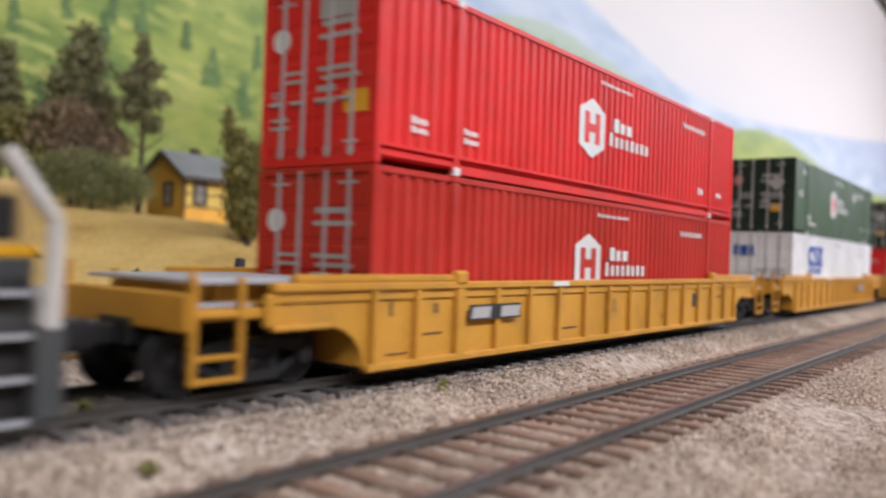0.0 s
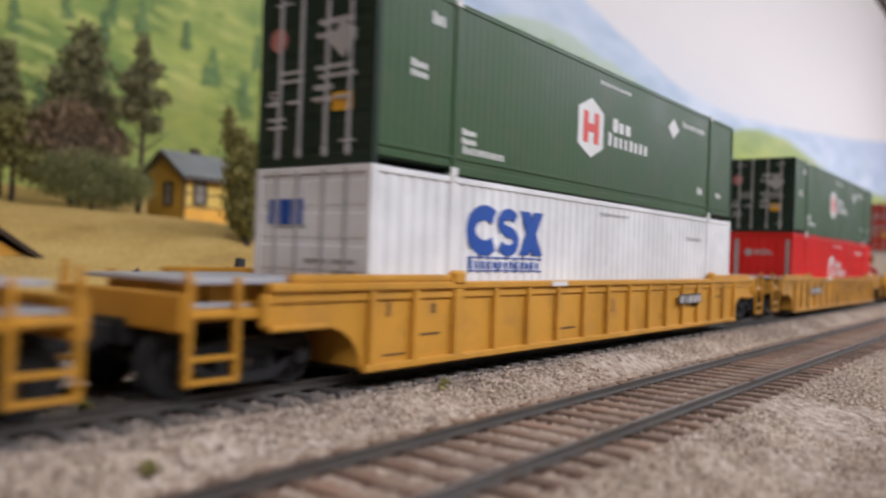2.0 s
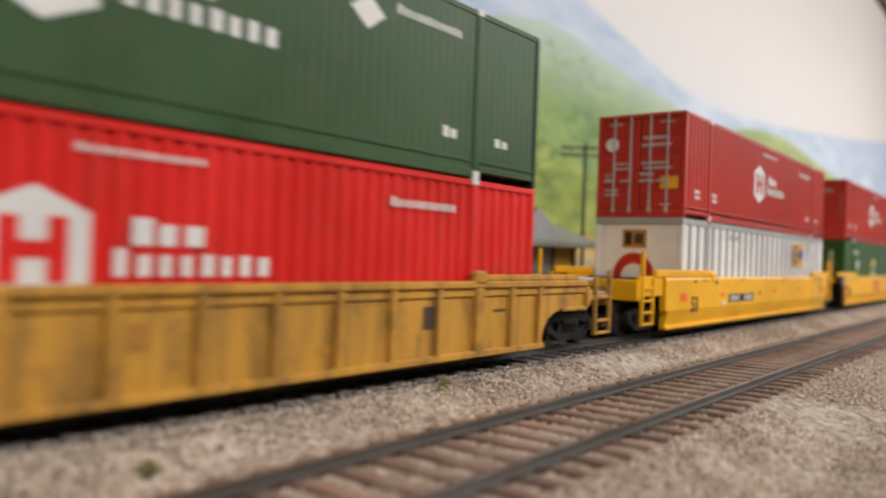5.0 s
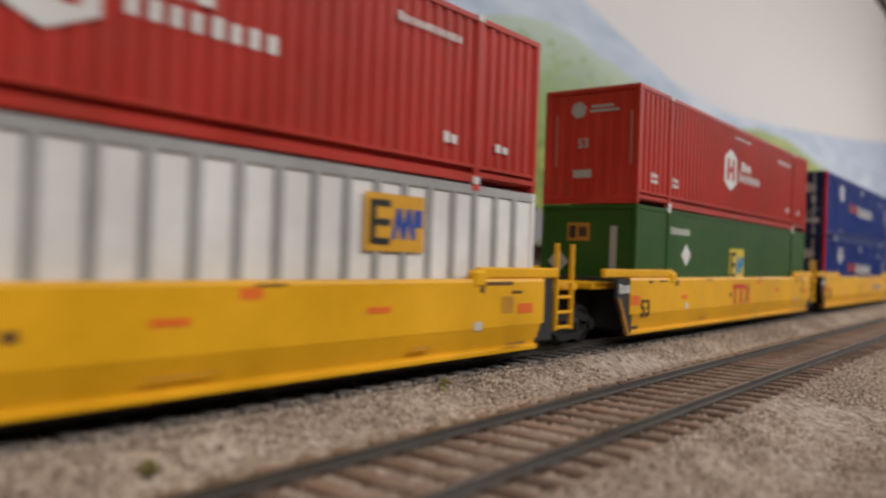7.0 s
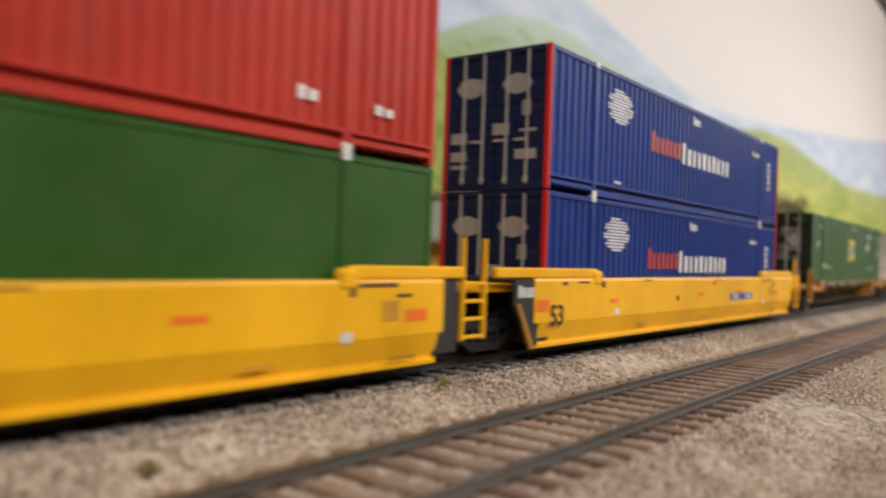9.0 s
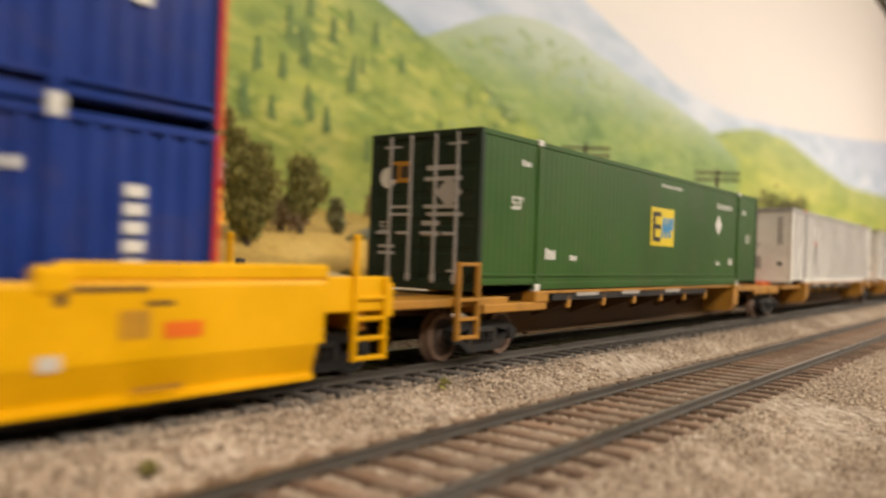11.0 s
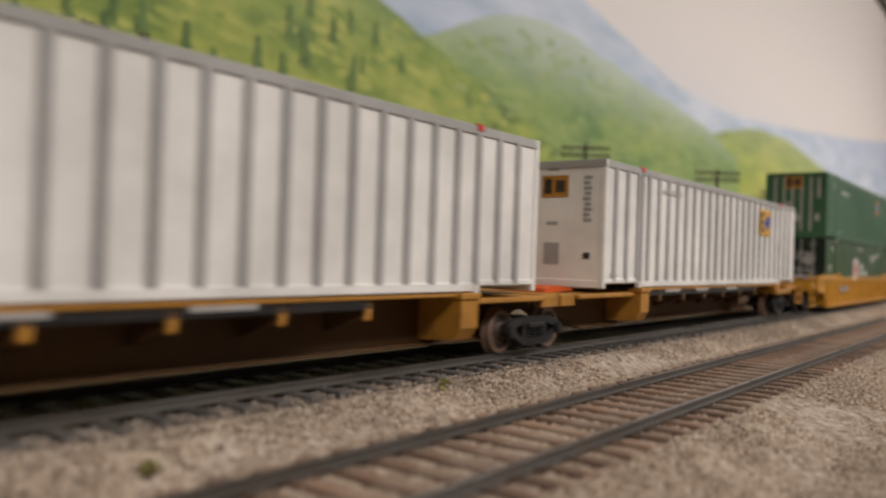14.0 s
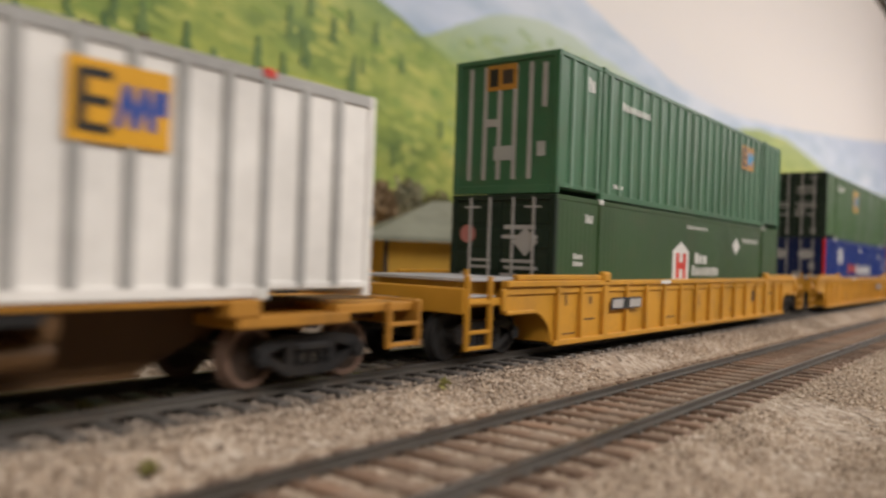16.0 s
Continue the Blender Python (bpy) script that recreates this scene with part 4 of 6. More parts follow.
def smooth_well_car(x, first, last, plate):
    """A newer golden-yellow well unit with folded smooth sides."""
    c = thing("well_unit", "bright golden-yellow articulated well unit with smooth folded sides", "freight car", "train", at(x, 0, 0))
    L = LENGTH
    a0, a1 = -1.0 if not first else -1.9, L + 0.12 if not last else L + 1.6
    for s in (-1, 1):
        P = lambda q: [(s * yy, zz) for yy, zz in q]
        up = part("upper_side", Geo().ext(P([(1.33, 1.46), (1.47, 1.46), (1.49, 1.40), (1.49, 0.62), (1.33, 0.62)]), "x", a0 + 0.35, a1), GOLD, c)
        part("lower_side", Geo().ext(P([(1.33, 0.62), (1.49, 0.617), (1.38, 0.26), (1.38, 0.15), (1.25, 0.15), (1.25, 0.62)]), "x", a0 + 0.55, a1 - 0.1), GOLD, c)
        part("bottom_lip", Geo().box(a0 + 0.55, min(s * 1.36, s * 1.43), 0.13, a1 - 0.1, max(s * 1.36, s * 1.43), 0.21, 0.01), GOLD, c)
        for xa, xb in ((-2.1 if first else -1.9, POST), (L - POST, L + 0.75 if not last else L + 1.7)):
            g = Geo().box(xa, min(s * 1.33, s * 1.46), 1.46, xb, max(s * 1.33, s * 1.46), 1.66, 0.03)
            part("raised_chord", g, GOLD, c)
        for xx in (POST, L - POST):
            part("post_bracket", Geo().box(xx - 0.25, min(s * 1.33, s * 1.52), 1.3, xx + 0.16, max(s * 1.33, s * 1.52), 1.62, 0.06), GOLD, c)
    part("well_floor", Geo().box(0, -1.3, 0.06, L, 1.3, 0.17), BLACK, c)
    for d, xe, coupled in ((-1, 0.0, first), (1, L, last)):
        g = lambda u: xe + d * u
        def bx(u0, u1, y0, y1, z0, z1, ch=0.02, q=None):
            q = q or Geo()
            return q.box(min(g(u0), g(u1)), y0, z0, max(g(u0), g(u1)), y1, z1, ch)
        # the end wall stands in shade; that shade is put into its black
        part("end_bulkhead", bx(0.12, 0.3, -1.33, 1.33, 0.2, 1.4), BLACK, c, "dark end wall with its shade put into the black")
        part("end_platform", bx(0.3, 2.0 if not coupled else 3.0, -1.2, 1.2, 1.2, 1.34), GOLD, c)
        part("draft_sill", bx(0.2, 2.1 if not coupled else 3.1, -0.4, 0.4, 0.7, 1.2), BLACK, c)
        if coupled:
            part("buffer_beam", bx(2.9, 3.1, -1.4, 1.4, 0.9, 1.4), GOLD, c)
            part("side_skirt", bx(1.6, 3.0, -1.42, -1.3, 1.0, 1.5, 0.02), GOLD, c)
            for s in (-1, 1):
                lo, hi = sorted((g(2.2), g(2.9)))
                ladder(c, lo, hi, s * 1.42, 0.3, 1.5, GOLD, (0.34, 0.62, 0.9, 1.2))
                part("grab_post", Geo().box(lo, s * 1.42 - 0.05, 1.5, lo + 0.1, s * 1.42 + 0.05, 2.1, 0.02), GOLD, c)
            coupler(c, g(3.0), d)
            truck(c, g(1.9))
        else:
            # solid block fills the end gap, its shade given as black colour
            part("end_shade_block", bx(-0.05, 0.62, -1.40, 1.40, 0.25, 1.44), BLACK, c, "black block standing for the shaded end frame")
    if not first:
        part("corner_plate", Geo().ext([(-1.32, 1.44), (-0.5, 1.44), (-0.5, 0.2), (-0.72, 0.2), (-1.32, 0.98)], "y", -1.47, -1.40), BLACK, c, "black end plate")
        part("corner_brace", Geo().ext([(-1.28, 1.0), (-1.16, 1.0), (-0.62, 0.14), (-0.74, 0.14)], "y", -1.5, -1.43), OCHRE, c)
        words(c, -1.2, 1.22, 0.58, 0.22, INK_WHITE, 4, -1.476, 5)
    if not last:
        lad = ladder(c, L + 0.72, L + 1.42, -1.38, 0.42, 2.15, GOLD, (0.48, 0.78, 1.08, 1.38))
        truck(c, L + 1.98)
    # small stencils
    for xx, zz, w, h, m in ((-0.35, 0.94, 0.5, 0.22, INK_ORANGE), (2.75, 0.96, 0.4, 0.1, INK_ORANGE), (8.2, 1.0, 0.5, 0.09, INK_ORANGE), (11.6, 1.02, 0.5, 0.09, INK_ORANGE), (15.6, 0.92, 0.5, 0.18, INK_ORANGE), (2.9, 0.72, 0.22, 0.15, PALE), (14.1, 0.66, 0.22, 0.15, PALE), (2.2, 1.33, 0.16, 0.14, BROWN), (1.3, 1.38, 0.5, 0.04, BROWN), (0.5, 1.36, 0.2, 0.07, BROWN), (9.6, 1.40, 0.5, 0.03, BROWN), (4.6, 1.40, 0.45, 0.03, BROWN), (14.2, 1.32, 0.12, 0.2, BROWN), (14.7, 1.38, 0.9, 0.06, BROWN), (15.0, 1.0, 0.35, 0.3, YELLOW), (6.5, 0.94, 0.16, 0.12, BROWN), (9.3, 1.3, 0.34, 0.14, INK_ORANGE), (15.3, 1.22, 0.35, 0.05, BROWN), (15.3, 0.3, 0.6, 0.05, OCHRE), (12.6, 0.4, 0.5, 0.05, YELLOW), (4.4, 0.42, 0.5, 0.05, YELLOW), (8.4, 0.4, 1.0, 0.03, YELLOW)):
        block(c, "stencil", xx, zz, w, h, m, -1.492)
    side_text(c, "53", 0.46 if first else 0.2, 0.72, 0.56, INK_BLACK, -1.5)
    if plate == "panel":
        pl = block(c, "number_panel", 4.55, 0.84, 2.5, 0.24, INK_BLACK, -1.492, "black reporting plate")
        part("plate_mark", Geo().box(3.45, -1.506, 0.76, 4.3, -1.498, 0.92).box(4.8, -1.506, 0.76, 5.65, -1.498, 0.92), RODS, pl)
    elif plate == "red":
        g = Geo().box(6.68, -1.5, 1.12, 7.98, -1.493, 1.25).box(6.83, -1.5, 0.64, 7.0, -1.493, 1.12).box(7.42, -1.5, 0.64, 7.6, -1.493, 1.12)
        g.ext([(7.86, 1.25), (8.02, 1.25), (8.46, 0.64), (8.3, 0.64)], "y", -1.5, -1.493)
        part("emblem_stroke", Geo().ext([(7.82, 0.64), (7.98, 0.64), (8.44, 1.25), (8.28, 1.25)], "y", -1.503, -1.493), OCHRE, c, "brownish slanted stroke")
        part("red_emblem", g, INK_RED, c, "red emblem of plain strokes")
    else:
        pl = block(c, "number_panel", 11.8, 0.88, 2.2, 0.2, INK_BLUE, -1.492, "blue and grey reporting plate")
        part("plate_mark", Geo().box(10.9, -1.506, 0.81, 11.5, -1.498, 0.95).box(12.1, -1.506, 0.81, 12.7, -1.498, 0.95), RODS, pl)
    MOVERS.append((c, x, 0, 0))
    return c


def spine_car(x, first, last, ahead):
    """A brown-yellow spine unit; the box rides on its arms. ahead: x of the articulated truck before it."""
    c = thing("spine_unit", "grimy brown and ochre spine car unit with outrigger arms", "freight car", "train", at(x, 0, 0))
    L = LENGTH
    xa, xb = -1.2, L + 1.2
    if first:
        xa = -2.9
    if last:
        xb = L + 1.7
    if not first and not last:
        xa, xb = -2.2, L + 1.3
    if last:
        xa = -1.5
    if first:
        xb = L + 2.3
    for u0, u1 in ((xa, -0.9), (L + 0.6, xb)):
        if not (first and u0 < 0) and not (last and u0 > 0):
            part("joint_deck", Geo().box(u0 + 0.02, -1.05, 0.99, u1, 1.05, 1.12, 0.02).box(u0 + 0.02, -1.09, 0.86, u1, -1.0, 1.08, 0.01).box(u0 + 0.02, 1.0, 0.86, u1, 1.09, 1.08, 0.01), OCHRE, c, "grimy ochre deck over the shared truck")
    ta, tb = (1.7 if first else -0.9), (L - 2.0 if last else L + 0.7)
    sill = [(xa, 0.95), (xa, 0.80), (ta, 0.76), (ta + 1.2, 0.28), (tb - 1.2, 0.28), (tb, 0.76), (xb, 0.80), (xb, 0.95), (xb, 1.12), (xa, 1.12)]
    part("center_sill", Geo().ext(sill, "y", -0.42, 0.42), BROWN, c, "grimy brown center sill")
    for s in (-1, 1):
        part("sill_flange", Geo().box(ta + 1.2, min(s * 0.42, s * 0.56), 0.25, tb - 1.2, max(s * 0.42, s * 0.56), 0.31, 0.01), BROWN, c)
        part("side_beam", Geo().box(2.5, min(s * 1.1, s * 1.27), 1.15, L - 2.4, max(s * 1.1, s * 1.27), 1.21, 0.01), OCHRE, c)
        part("side_plate", Geo().box(2.7, min(s * 1.12, s * 1.24), 1.0, L - 4.6, max(s * 1.12, s * 1.24), 1.15, 0.01), TRUCKS, c, "grimy grey side plate")
        for k, xx in enumerate(np.linspace(3.4, L - 4.6, 6)):
            part("outrigger", Geo().ext([(s * 0.4, 0.62), (s * 0.4, 1.1), (s * 1.24, 1.1), (s * 1.24, 0.94)], "x", xx - 0.09, xx + 0.09), BROWN, c)
            part("outrigger_tip", Geo().box(xx - 0.07, min(s * 1.16, s * 1.25), 0.84, xx + 0.07, max(s * 1.16, s * 1.25), 1.02, 0.02), BROWN if last else OCHRE, c)
        for xx, end in ((2.2, first), (L - 2.2, last)):
            if end:
                u0, u1 = (0.2, 2.35) if xx < 5 else (L - 2.35, L - 0.4)
                part("end_shelf", Geo().box(u0, min(s * 0.4, s * 1.32), 0.84, u1, max(s * 0.4, s * 1.32), 1.0, 0.02), OCHRE, c, "ochre end shelf")
                part("pedestal", Geo().box(xx - 0.3, min(s * 1.0, s * 1.34), 0.98, xx + 0.2, max(s * 1.0, s * 1.34), 1.215, 0.03), OCHRE, c)
            else:
                part("arm", Geo().ext([(s * 0.4, 0.36), (s * 0.4, 1.12), (s * 1.34, 1.12), (s * 1.34, 0.62), (s * 1.2, 0.42)], "x", xx - 0.24, xx + 0.24), OCHRE, c, "ochre bolster arm")
                part("pedestal", Geo().box(xx - 0.28, min(s * 1.0, s * 1.38), 1.1, xx + 0.28, max(s * 1.0, s * 1.38), 1.215, 0.02), OCHRE, c)
                u0, u1 = (-0.9, xx - 0.3) if xx < 5 else (xx + 0.3, L + 0.6)
                part("end_shelf", Geo().box(u0, min(s * 0.42, s * 1.2), 1.0, u1, max(s * 0.42, s * 1.2), 1.1, 0.02), OCHRE, c)
    for k, (xx, m) in enumerate(((4.2, RODS), (6.4, RODS), (9.0, RODS))):
        part("plate", Geo().box(xx - 0.5, -1.262, 1.08, xx + 0.5, -1.251, 1.18), m, c)
    if not first:
        part("hitch", Geo().ext([(-1.35, 1.12), (-0.9, 1.12), (-0.1, 1.14), (-0.1, 1.2), (-0.8, 1.26), (-1.35, 1.2)], "y", -0.6, 0.6), ORANGE, c, "orange folded trailer hitch")
    if last:
        part("brake_tank", Geo().cyl((L - 5.4, -0.75, 0.66), (L - 4.4, -0.75, 0.66), 0.2, 14), BROWN, c, smooth=False)
    if first:
        part("end_deck", Geo().box(-2.9, -1.3, 0.98, 1.0, 1.3, 1.12, 0.02), OCHRE, c)
        part("buffer_beam", Geo().box(-3.0, -1.35, 0.72, -2.85, 1.35, 1.14, 0.02), OCHRE, c)
        for s in (-1,):
            lad = ladder(c, -0.68, -0.05, s * 1.36, 0.42, 1.74, OCHRE, (0.47, 0.78, 1.1, 1.70))
        coupler(c, -2.9, -1)
        truck(c, 0.58, RIM)
    else:
        truck(c, ahead, RIM)
    if last:
        part("end_deck", Geo().box(L - 0.6, -1.25, 0.96, L + 1.1, 1.25, 1.1, 0.02), OCHRE, c)
        part("buffer_beam", Geo().box(L + 1.05, -1.3, 0.72, L + 1.2, 1.3, 1.14, 0.02), OCHRE, c)
        for s in (-1, 1):
            ladder(c, L + 0.35, L + 1.1, s * 1.34, 0.42, 1.12, OCHRE, (0.47, 0.78))
        coupler(c, L + 1.2, 1)
        truck(c, L - 0.87, RIM)
    MOVERS.append((c, x, 0, 0))
    return c


GREEN_LITE = paint("rib_pale_green", (0.14, 0.245, 0.165), wear=0.15)
CARS = [8.52, 32.12, 55.74, 79.6, 100.42, 120.15, 141.7, 162.45, 181.5, 203.0, 226.6, 250.2]
LOW, MID, SPINE = 0.27, 3.165, 1.215
SIT = {3: 0.18, 4: 0.34, 5: 0.31}


def hub_side(c, hm, dim_z=0.69):
    """White emblem and lines of lettering of the hexagon containers."""
    hex_logo(c, 6.8, 1.5, 1.28, 1.16, INK_WHITE, hm)
    words(c, 7.85, 1.72, 1.0, 0.30, INK_WHITE, 3, seed=2)
    words(c, 7.65, 1.38, 2.2, 0.30, INK_WHITE, 8, seed=4)
    words(c, 7.2, 2.56, 1.6, 0.09, INK_WHITE, 12, seed=5)
    words(c, 12.05, 2.36, 1.65, 0.15, INK_WHITE, 11, seed=6)
    words(c, 0.82, dim_z + 0.07, 0.42, 0.12, INK_WHITE, 3, seed=7)
    words(c, 0.82, dim_z - 0.08, 0.42, 0.11, INK_WHITE, 4, seed=8)
    words(c, 2.2, 0.76, 0.4, 0.11, INK_WHITE, 4, seed=9)
    words(c, 2.2, 0.61, 0.4, 0.11, INK_WHITE, 4, seed=10)
    words(c, 13.25, 0.7, 0.4, 0.18, INK_WHITE, 2, seed=11)
    words(c, 14.75, 0.69, 0.45, 0.15, INK_WHITE, 2, seed=12)


def door_marks(c, dim=RODS, badge=INK_WHITE):
    for y, z, w, h in ((0.5, 1.5, 0.5, 0.08), (0.5, 1.36, 0.5, 0.08), (-0.45, 2.2, 0.75, 0.13), (-0.45, 2.0, 0.85, 0.11), (-0.42, 1.5, 0.8, 0.1), (-0.5, 1.36, 0.8, 0.1), (-0.2, 1.1, 0.4, 0.3), (0.85, 0.7, 0.4, 0.2), (-0.75, 0.35, 0.3, 0.06), (0.75, 2.62, 0.4, 0.06), (-0.75, 2.62, 0.4, 0.06)):
        for q in ((-0.32, 0.32) if h > 0.15 else (0,)):
            end_block(c, "door_lettering", y, z + q * h, w, h * (0.3 if h > 0.15 else 0.7), dim)
    end_text(c, "53", 0.9, 1.12, 0.28, dim, 0.012)
    part("door_emblem", Geo().cyl((0.004, 0.85, 2.05), (0.014, 0.85, 2.05), 0.2, 12), badge, c)


def build_train():
    # first three ribbed cars
    for i, px in ((0, 3.0), (1, 12.4), (2, 3.0), (9, 3.0), (10, 12.4), (11, 3.0)):
        ribbed_well_car(CARS[i], px, WORN if i == 2 else YELLOW)
    a = container("container", "brick red corrugated container low in the well", RED_OLD, CARS[0], LOW, "corrugated")
    hub_side(a, RED_OLD)
    door_marks(a)
    b = container("container", "bright red corrugated container stacked on top", RED, CARS[0], MID, "corrugated")
    hub_side(b, RED)
    door_marks(b)
    end_block(b, "placard", -0.42, 2.5, 0.8, 0.45, RODS)
    end_block(b, "yellow_label", -0.85, 0.95, 0.5, 0.34, INK_YELLOW)

    a = container("container", "white container with blue lettering in the well", WHITE, CARS[1], LOW, "fluted")
    y0, y1 = FLUSH - 0.008, FLUSH
    z0, z1 = 1.62, 2.44
    zm = (z0 + z1) / 2
    logo = part("blue_emblem", Geo().ext(stroke(arc(2.95, zm, 0.42, 0.31, 48, 312, 14), 0.27), "y", y0, y1), INK_BLUE, a, "blue emblem of bent bands")
    part("emblem_stroke", Geo().ext(stroke(arc(3.7, zm + 0.17, 0.25, 0.16, 25, 250, 8) + arc(3.7, zm - 0.17, 0.27, 0.17, 70, -155, 8), 0.2), "y", y0 - 0.002, y1), INK_BLUE, logo)
    for sl in (-0.5, 0.5):
        part("emblem_stroke", Geo().ext([(4.5 - sl / 2 - 0.17, z0), (4.5 - sl / 2 + 0.17, z0), (4.5 + sl / 2 + 0.17, z1), (4.5 + sl / 2 - 0.17, z1)], "y", y0 - 0.004 - (sl > 0) * 0.003, y1), INK_BLUE, logo)
    words(a, 2.5, 1.44, 2.37, 0.16, INK_BLUE, 13, seed=3)
    block(a, "rule", 3.68, 1.555, 2.45, 0.025, INK_BLUE)
    block(a, "rule", 3.68, 1.325, 2.45, 0.025, INK_BLUE)
    words(a, 7.4, 2.6, 1.5, 0.07, RODS, 10, seed=5)
    words(a, 12.6, 2.25, 1.1, 0.1, RODS, 8, seed=6)
    for yy in (0.84, 0.56, 0.28):
        part("end_emblem", Geo().box(0.004, yy - 0.12, 1.98, 0.016, yy + 0.12, 2.38, 0.004), INK_BLUE, a)
    for y, z, w in ((-0.15, 1.42, 0.5), (-0.75, 1.42, 0.5), (-0.75, 1.25, 0.5), (0.5, 1.95, 0.8)):
        end_block(a, "door_lettering", y, z, w, 0.07, GREY)
    for i, z in ((1, MID), (2, MID), (9, LOW)):
        b = container("container", "dark green container with a white hexagon emblem", GREEN, CARS[i], z, "fine", end_skin=DOOR_GREEN_SHADED)
        hub_side(b, INK_RED, 1.57)
        words(b, 2.24, 0.46, 1.26, 0.14, INK_WHITE, 10, seed=8)
        words(b, 1.31, 2.45, 0.35, 0.2, INK_WHITE, 3, seed=8)
        door_marks(b, badge=FADED_RED)
        d = 0.26
        part("hazard_diamond", Geo().ext([(11.4 - d - 0.1, 2.15), (11.4, 2.15 - d), (11.4 + d + 0.1, 2.15), (11.4, 2.15 + d)], "y", FLUSH - 0.006, FLUSH), INK_WHITE, b)
        part("hazard_diamond", Geo().ext([(-0.6 - 0.3, 1.9), (-0.6, 1.6), (-0.3, 1.9), (-0.6, 2.2)], "x", 0.002, 0.012), RODS, b)
        end_block(b, "yellow_label", -0.62, 0.95, 0.42, 0.28, INK_YELLOW)
    a = container("container", "red container with a white emblem in the well", RED, CARS[2], LOW, "corrugated", doors=False)
    hub_side(a, RED)
    end_block(a, "stripe", 0.82, 1.55, 0.16, 2.1, RODS, 0.025)
    end_block(a, "stripe", -1.1, 1.55, 0.14, 2.1, RODS, 0.025)
    part("door_emblem", Geo().cyl((0.02, 0.35, 2.1), (0.028, 0.35, 2.1), 0.15, 12), RODS, a)
    end_block(a, "door_lettering", -0.15, 2.16, 0.6, 0.06, RODS, 0.025)
    end_block(a, "door_lettering", -0.2, 2.05, 0.7, 0.06, RODS, 0.025)

    # golden three-unit set
    for i, (f, l, pl) in enumerate(((True, False, "panel"), (False, False, "red"), (False, True, "blue"))):
        smooth_well_car(CARS[3 + i], f, l, pl)
    a = container("container", "white container with grey posts and an orange emblem", SILVER, CARS[3], SIT[3], "post", doors=False)
    square_logo(a, 12.1, 2.12, 1.36, 0.86, INK_BLUE, OVER)
    words(a, 3.44, 2.5, 1.3, 0.13, RODS, 8, OVER, 3)
    ring = Geo()
    n = 24
    vs = [(0.0 + dx, 0.1 + r * math.cos(6.28319 * k / n), 1.2 + r * 1.15 * math.sin(6.28319 * k / n)) for dx in (0.0, 0.028) for r in (0.38, 0.62) for k in range(n)]
    fs = [(k, (k + 1) % n, n + (k + 1) % n, n + k) for k in range(n)] + [(n + k, n + (k + 1) % n, 3 * n + (k + 1) % n, 3 * n + k) for k in range(n)] + [(k, (k + 1) % n, 2 * n + (k + 1) % n, 2 * n + k) for k in range(n)]
    part("ring_emblem", ring.add(vs, fs), RED_OLD, a, "rust red ring emblem")
    end_square(a, 0.1, 2.3, 0.7, 0.02)
    for i in (3, 4):
        b = container("container", "dark red corrugated container stacked on top", MAROON, CARS[i], SIT[i] + HIGH + 0.015, "corrugated", doors=(i == 3))
        hub_side(b, MAROON)
        if i == 3:
            door_marks(b)
            end_block(b, "yellow_label", -0.85, 0.95, 0.5, 0.34, INK_YELLOW)
        else:
            part("door_emblem", Geo().cyl((0.02, 0.35, 2.35), (0.028, 0.35, 2.35), 0.22, 6), RODS, b)
            end_block(b, "door_lettering", -0.3, 2.41, 0.6, 0.06, RODS, 0.025)
            end_block(b, "door_lettering", -0.35, 2.3, 0.8, 0.06, RODS, 0.025)
            end_text(b, "53", 0.2, 1.5, 0.32, RODS, 0.02)
            end_block(b, "door_lettering", 0.2, 0.75, 0.5, 0.2, RODS, 0.025)
            end_block(b, "stripe", 0.95, 1.6, 0.05, 1.3, FADED_RED, 0.025)
            end_block(b, "stripe", -1.08, 1.6, 0.05, 1.3, FADED_RED, 0.025)
    a = container("container", "green container with an orange square emblem in the well", GREEN_EMP, CARS[4], SIT[4], "fine", doors=False)
    square_logo(a, 7.65, 1.5, 1.4, 1.0, INK_SKY, FLUSH, LEMON)
    words(a, 2.2, 2.35, 1.35, 0.2, INK_WHITE, 11, seed=3)
    words(a, 1.0, 0.65, 0.45, 0.22, INK_WHITE, 3, seed=3)
    words(a, 15.0, 0.6, 0.4, 0.2, INK_WHITE, 3, seed=3)
    part("hazard_diamond", Geo().ext([(2.95, 1.72), (3.3, 1.42), (3.65, 1.72), (3.3, 2.02)], "y", FLUSH - 0.006, FLUSH), INK_WHITE, a)
    part("hazard_diamond", Geo().ext([(0.5, 1.45), (0.8, 1.15), (1.1, 1.45), (0.8, 1.75)], "x", 0.016, 0.026), RODS, a)
    end_square(a, 0.25, 2.2, 0.62, 0.02)
    end_block(a, "door_lettering", -0.7, 1.6, 0.18, 1.5, RODS, 0.025)
    for z in (SIT[5], SIT[5] + HIGH + 0.015):
        b = container("container", "blue corrugated container with red corner posts", BLUE, CARS[5], z, "corrugated", end_skin=DOOR_NAVY_SHADED)
        blue_marks(b)

    # spine set
    heads = [(True, False, 0), (False, False, -2.1), (False, True, -2.44)]
    for i, (f, l, ah) in enumerate(heads):
        spine_car(CARS[6 + i], f, l, ah if not f else -2.6)
    a = container("container", "green container with an orange square emblem on a spine car", GREEN_EMP, CARS[6], SPINE, "fine", end_skin=DOOR_GREEN_SHADED)
    square_logo(a, 8.12, 1.52, 1.5, 0.96, INK_SKY, FLUSH, LEMON)
    door_marks(a)
    end_square(a, 0.55, 2.15, 0.55)
    words(a, 8.0, 2.58, 1.4, 0.09, INK_WHITE, 11, seed=3)
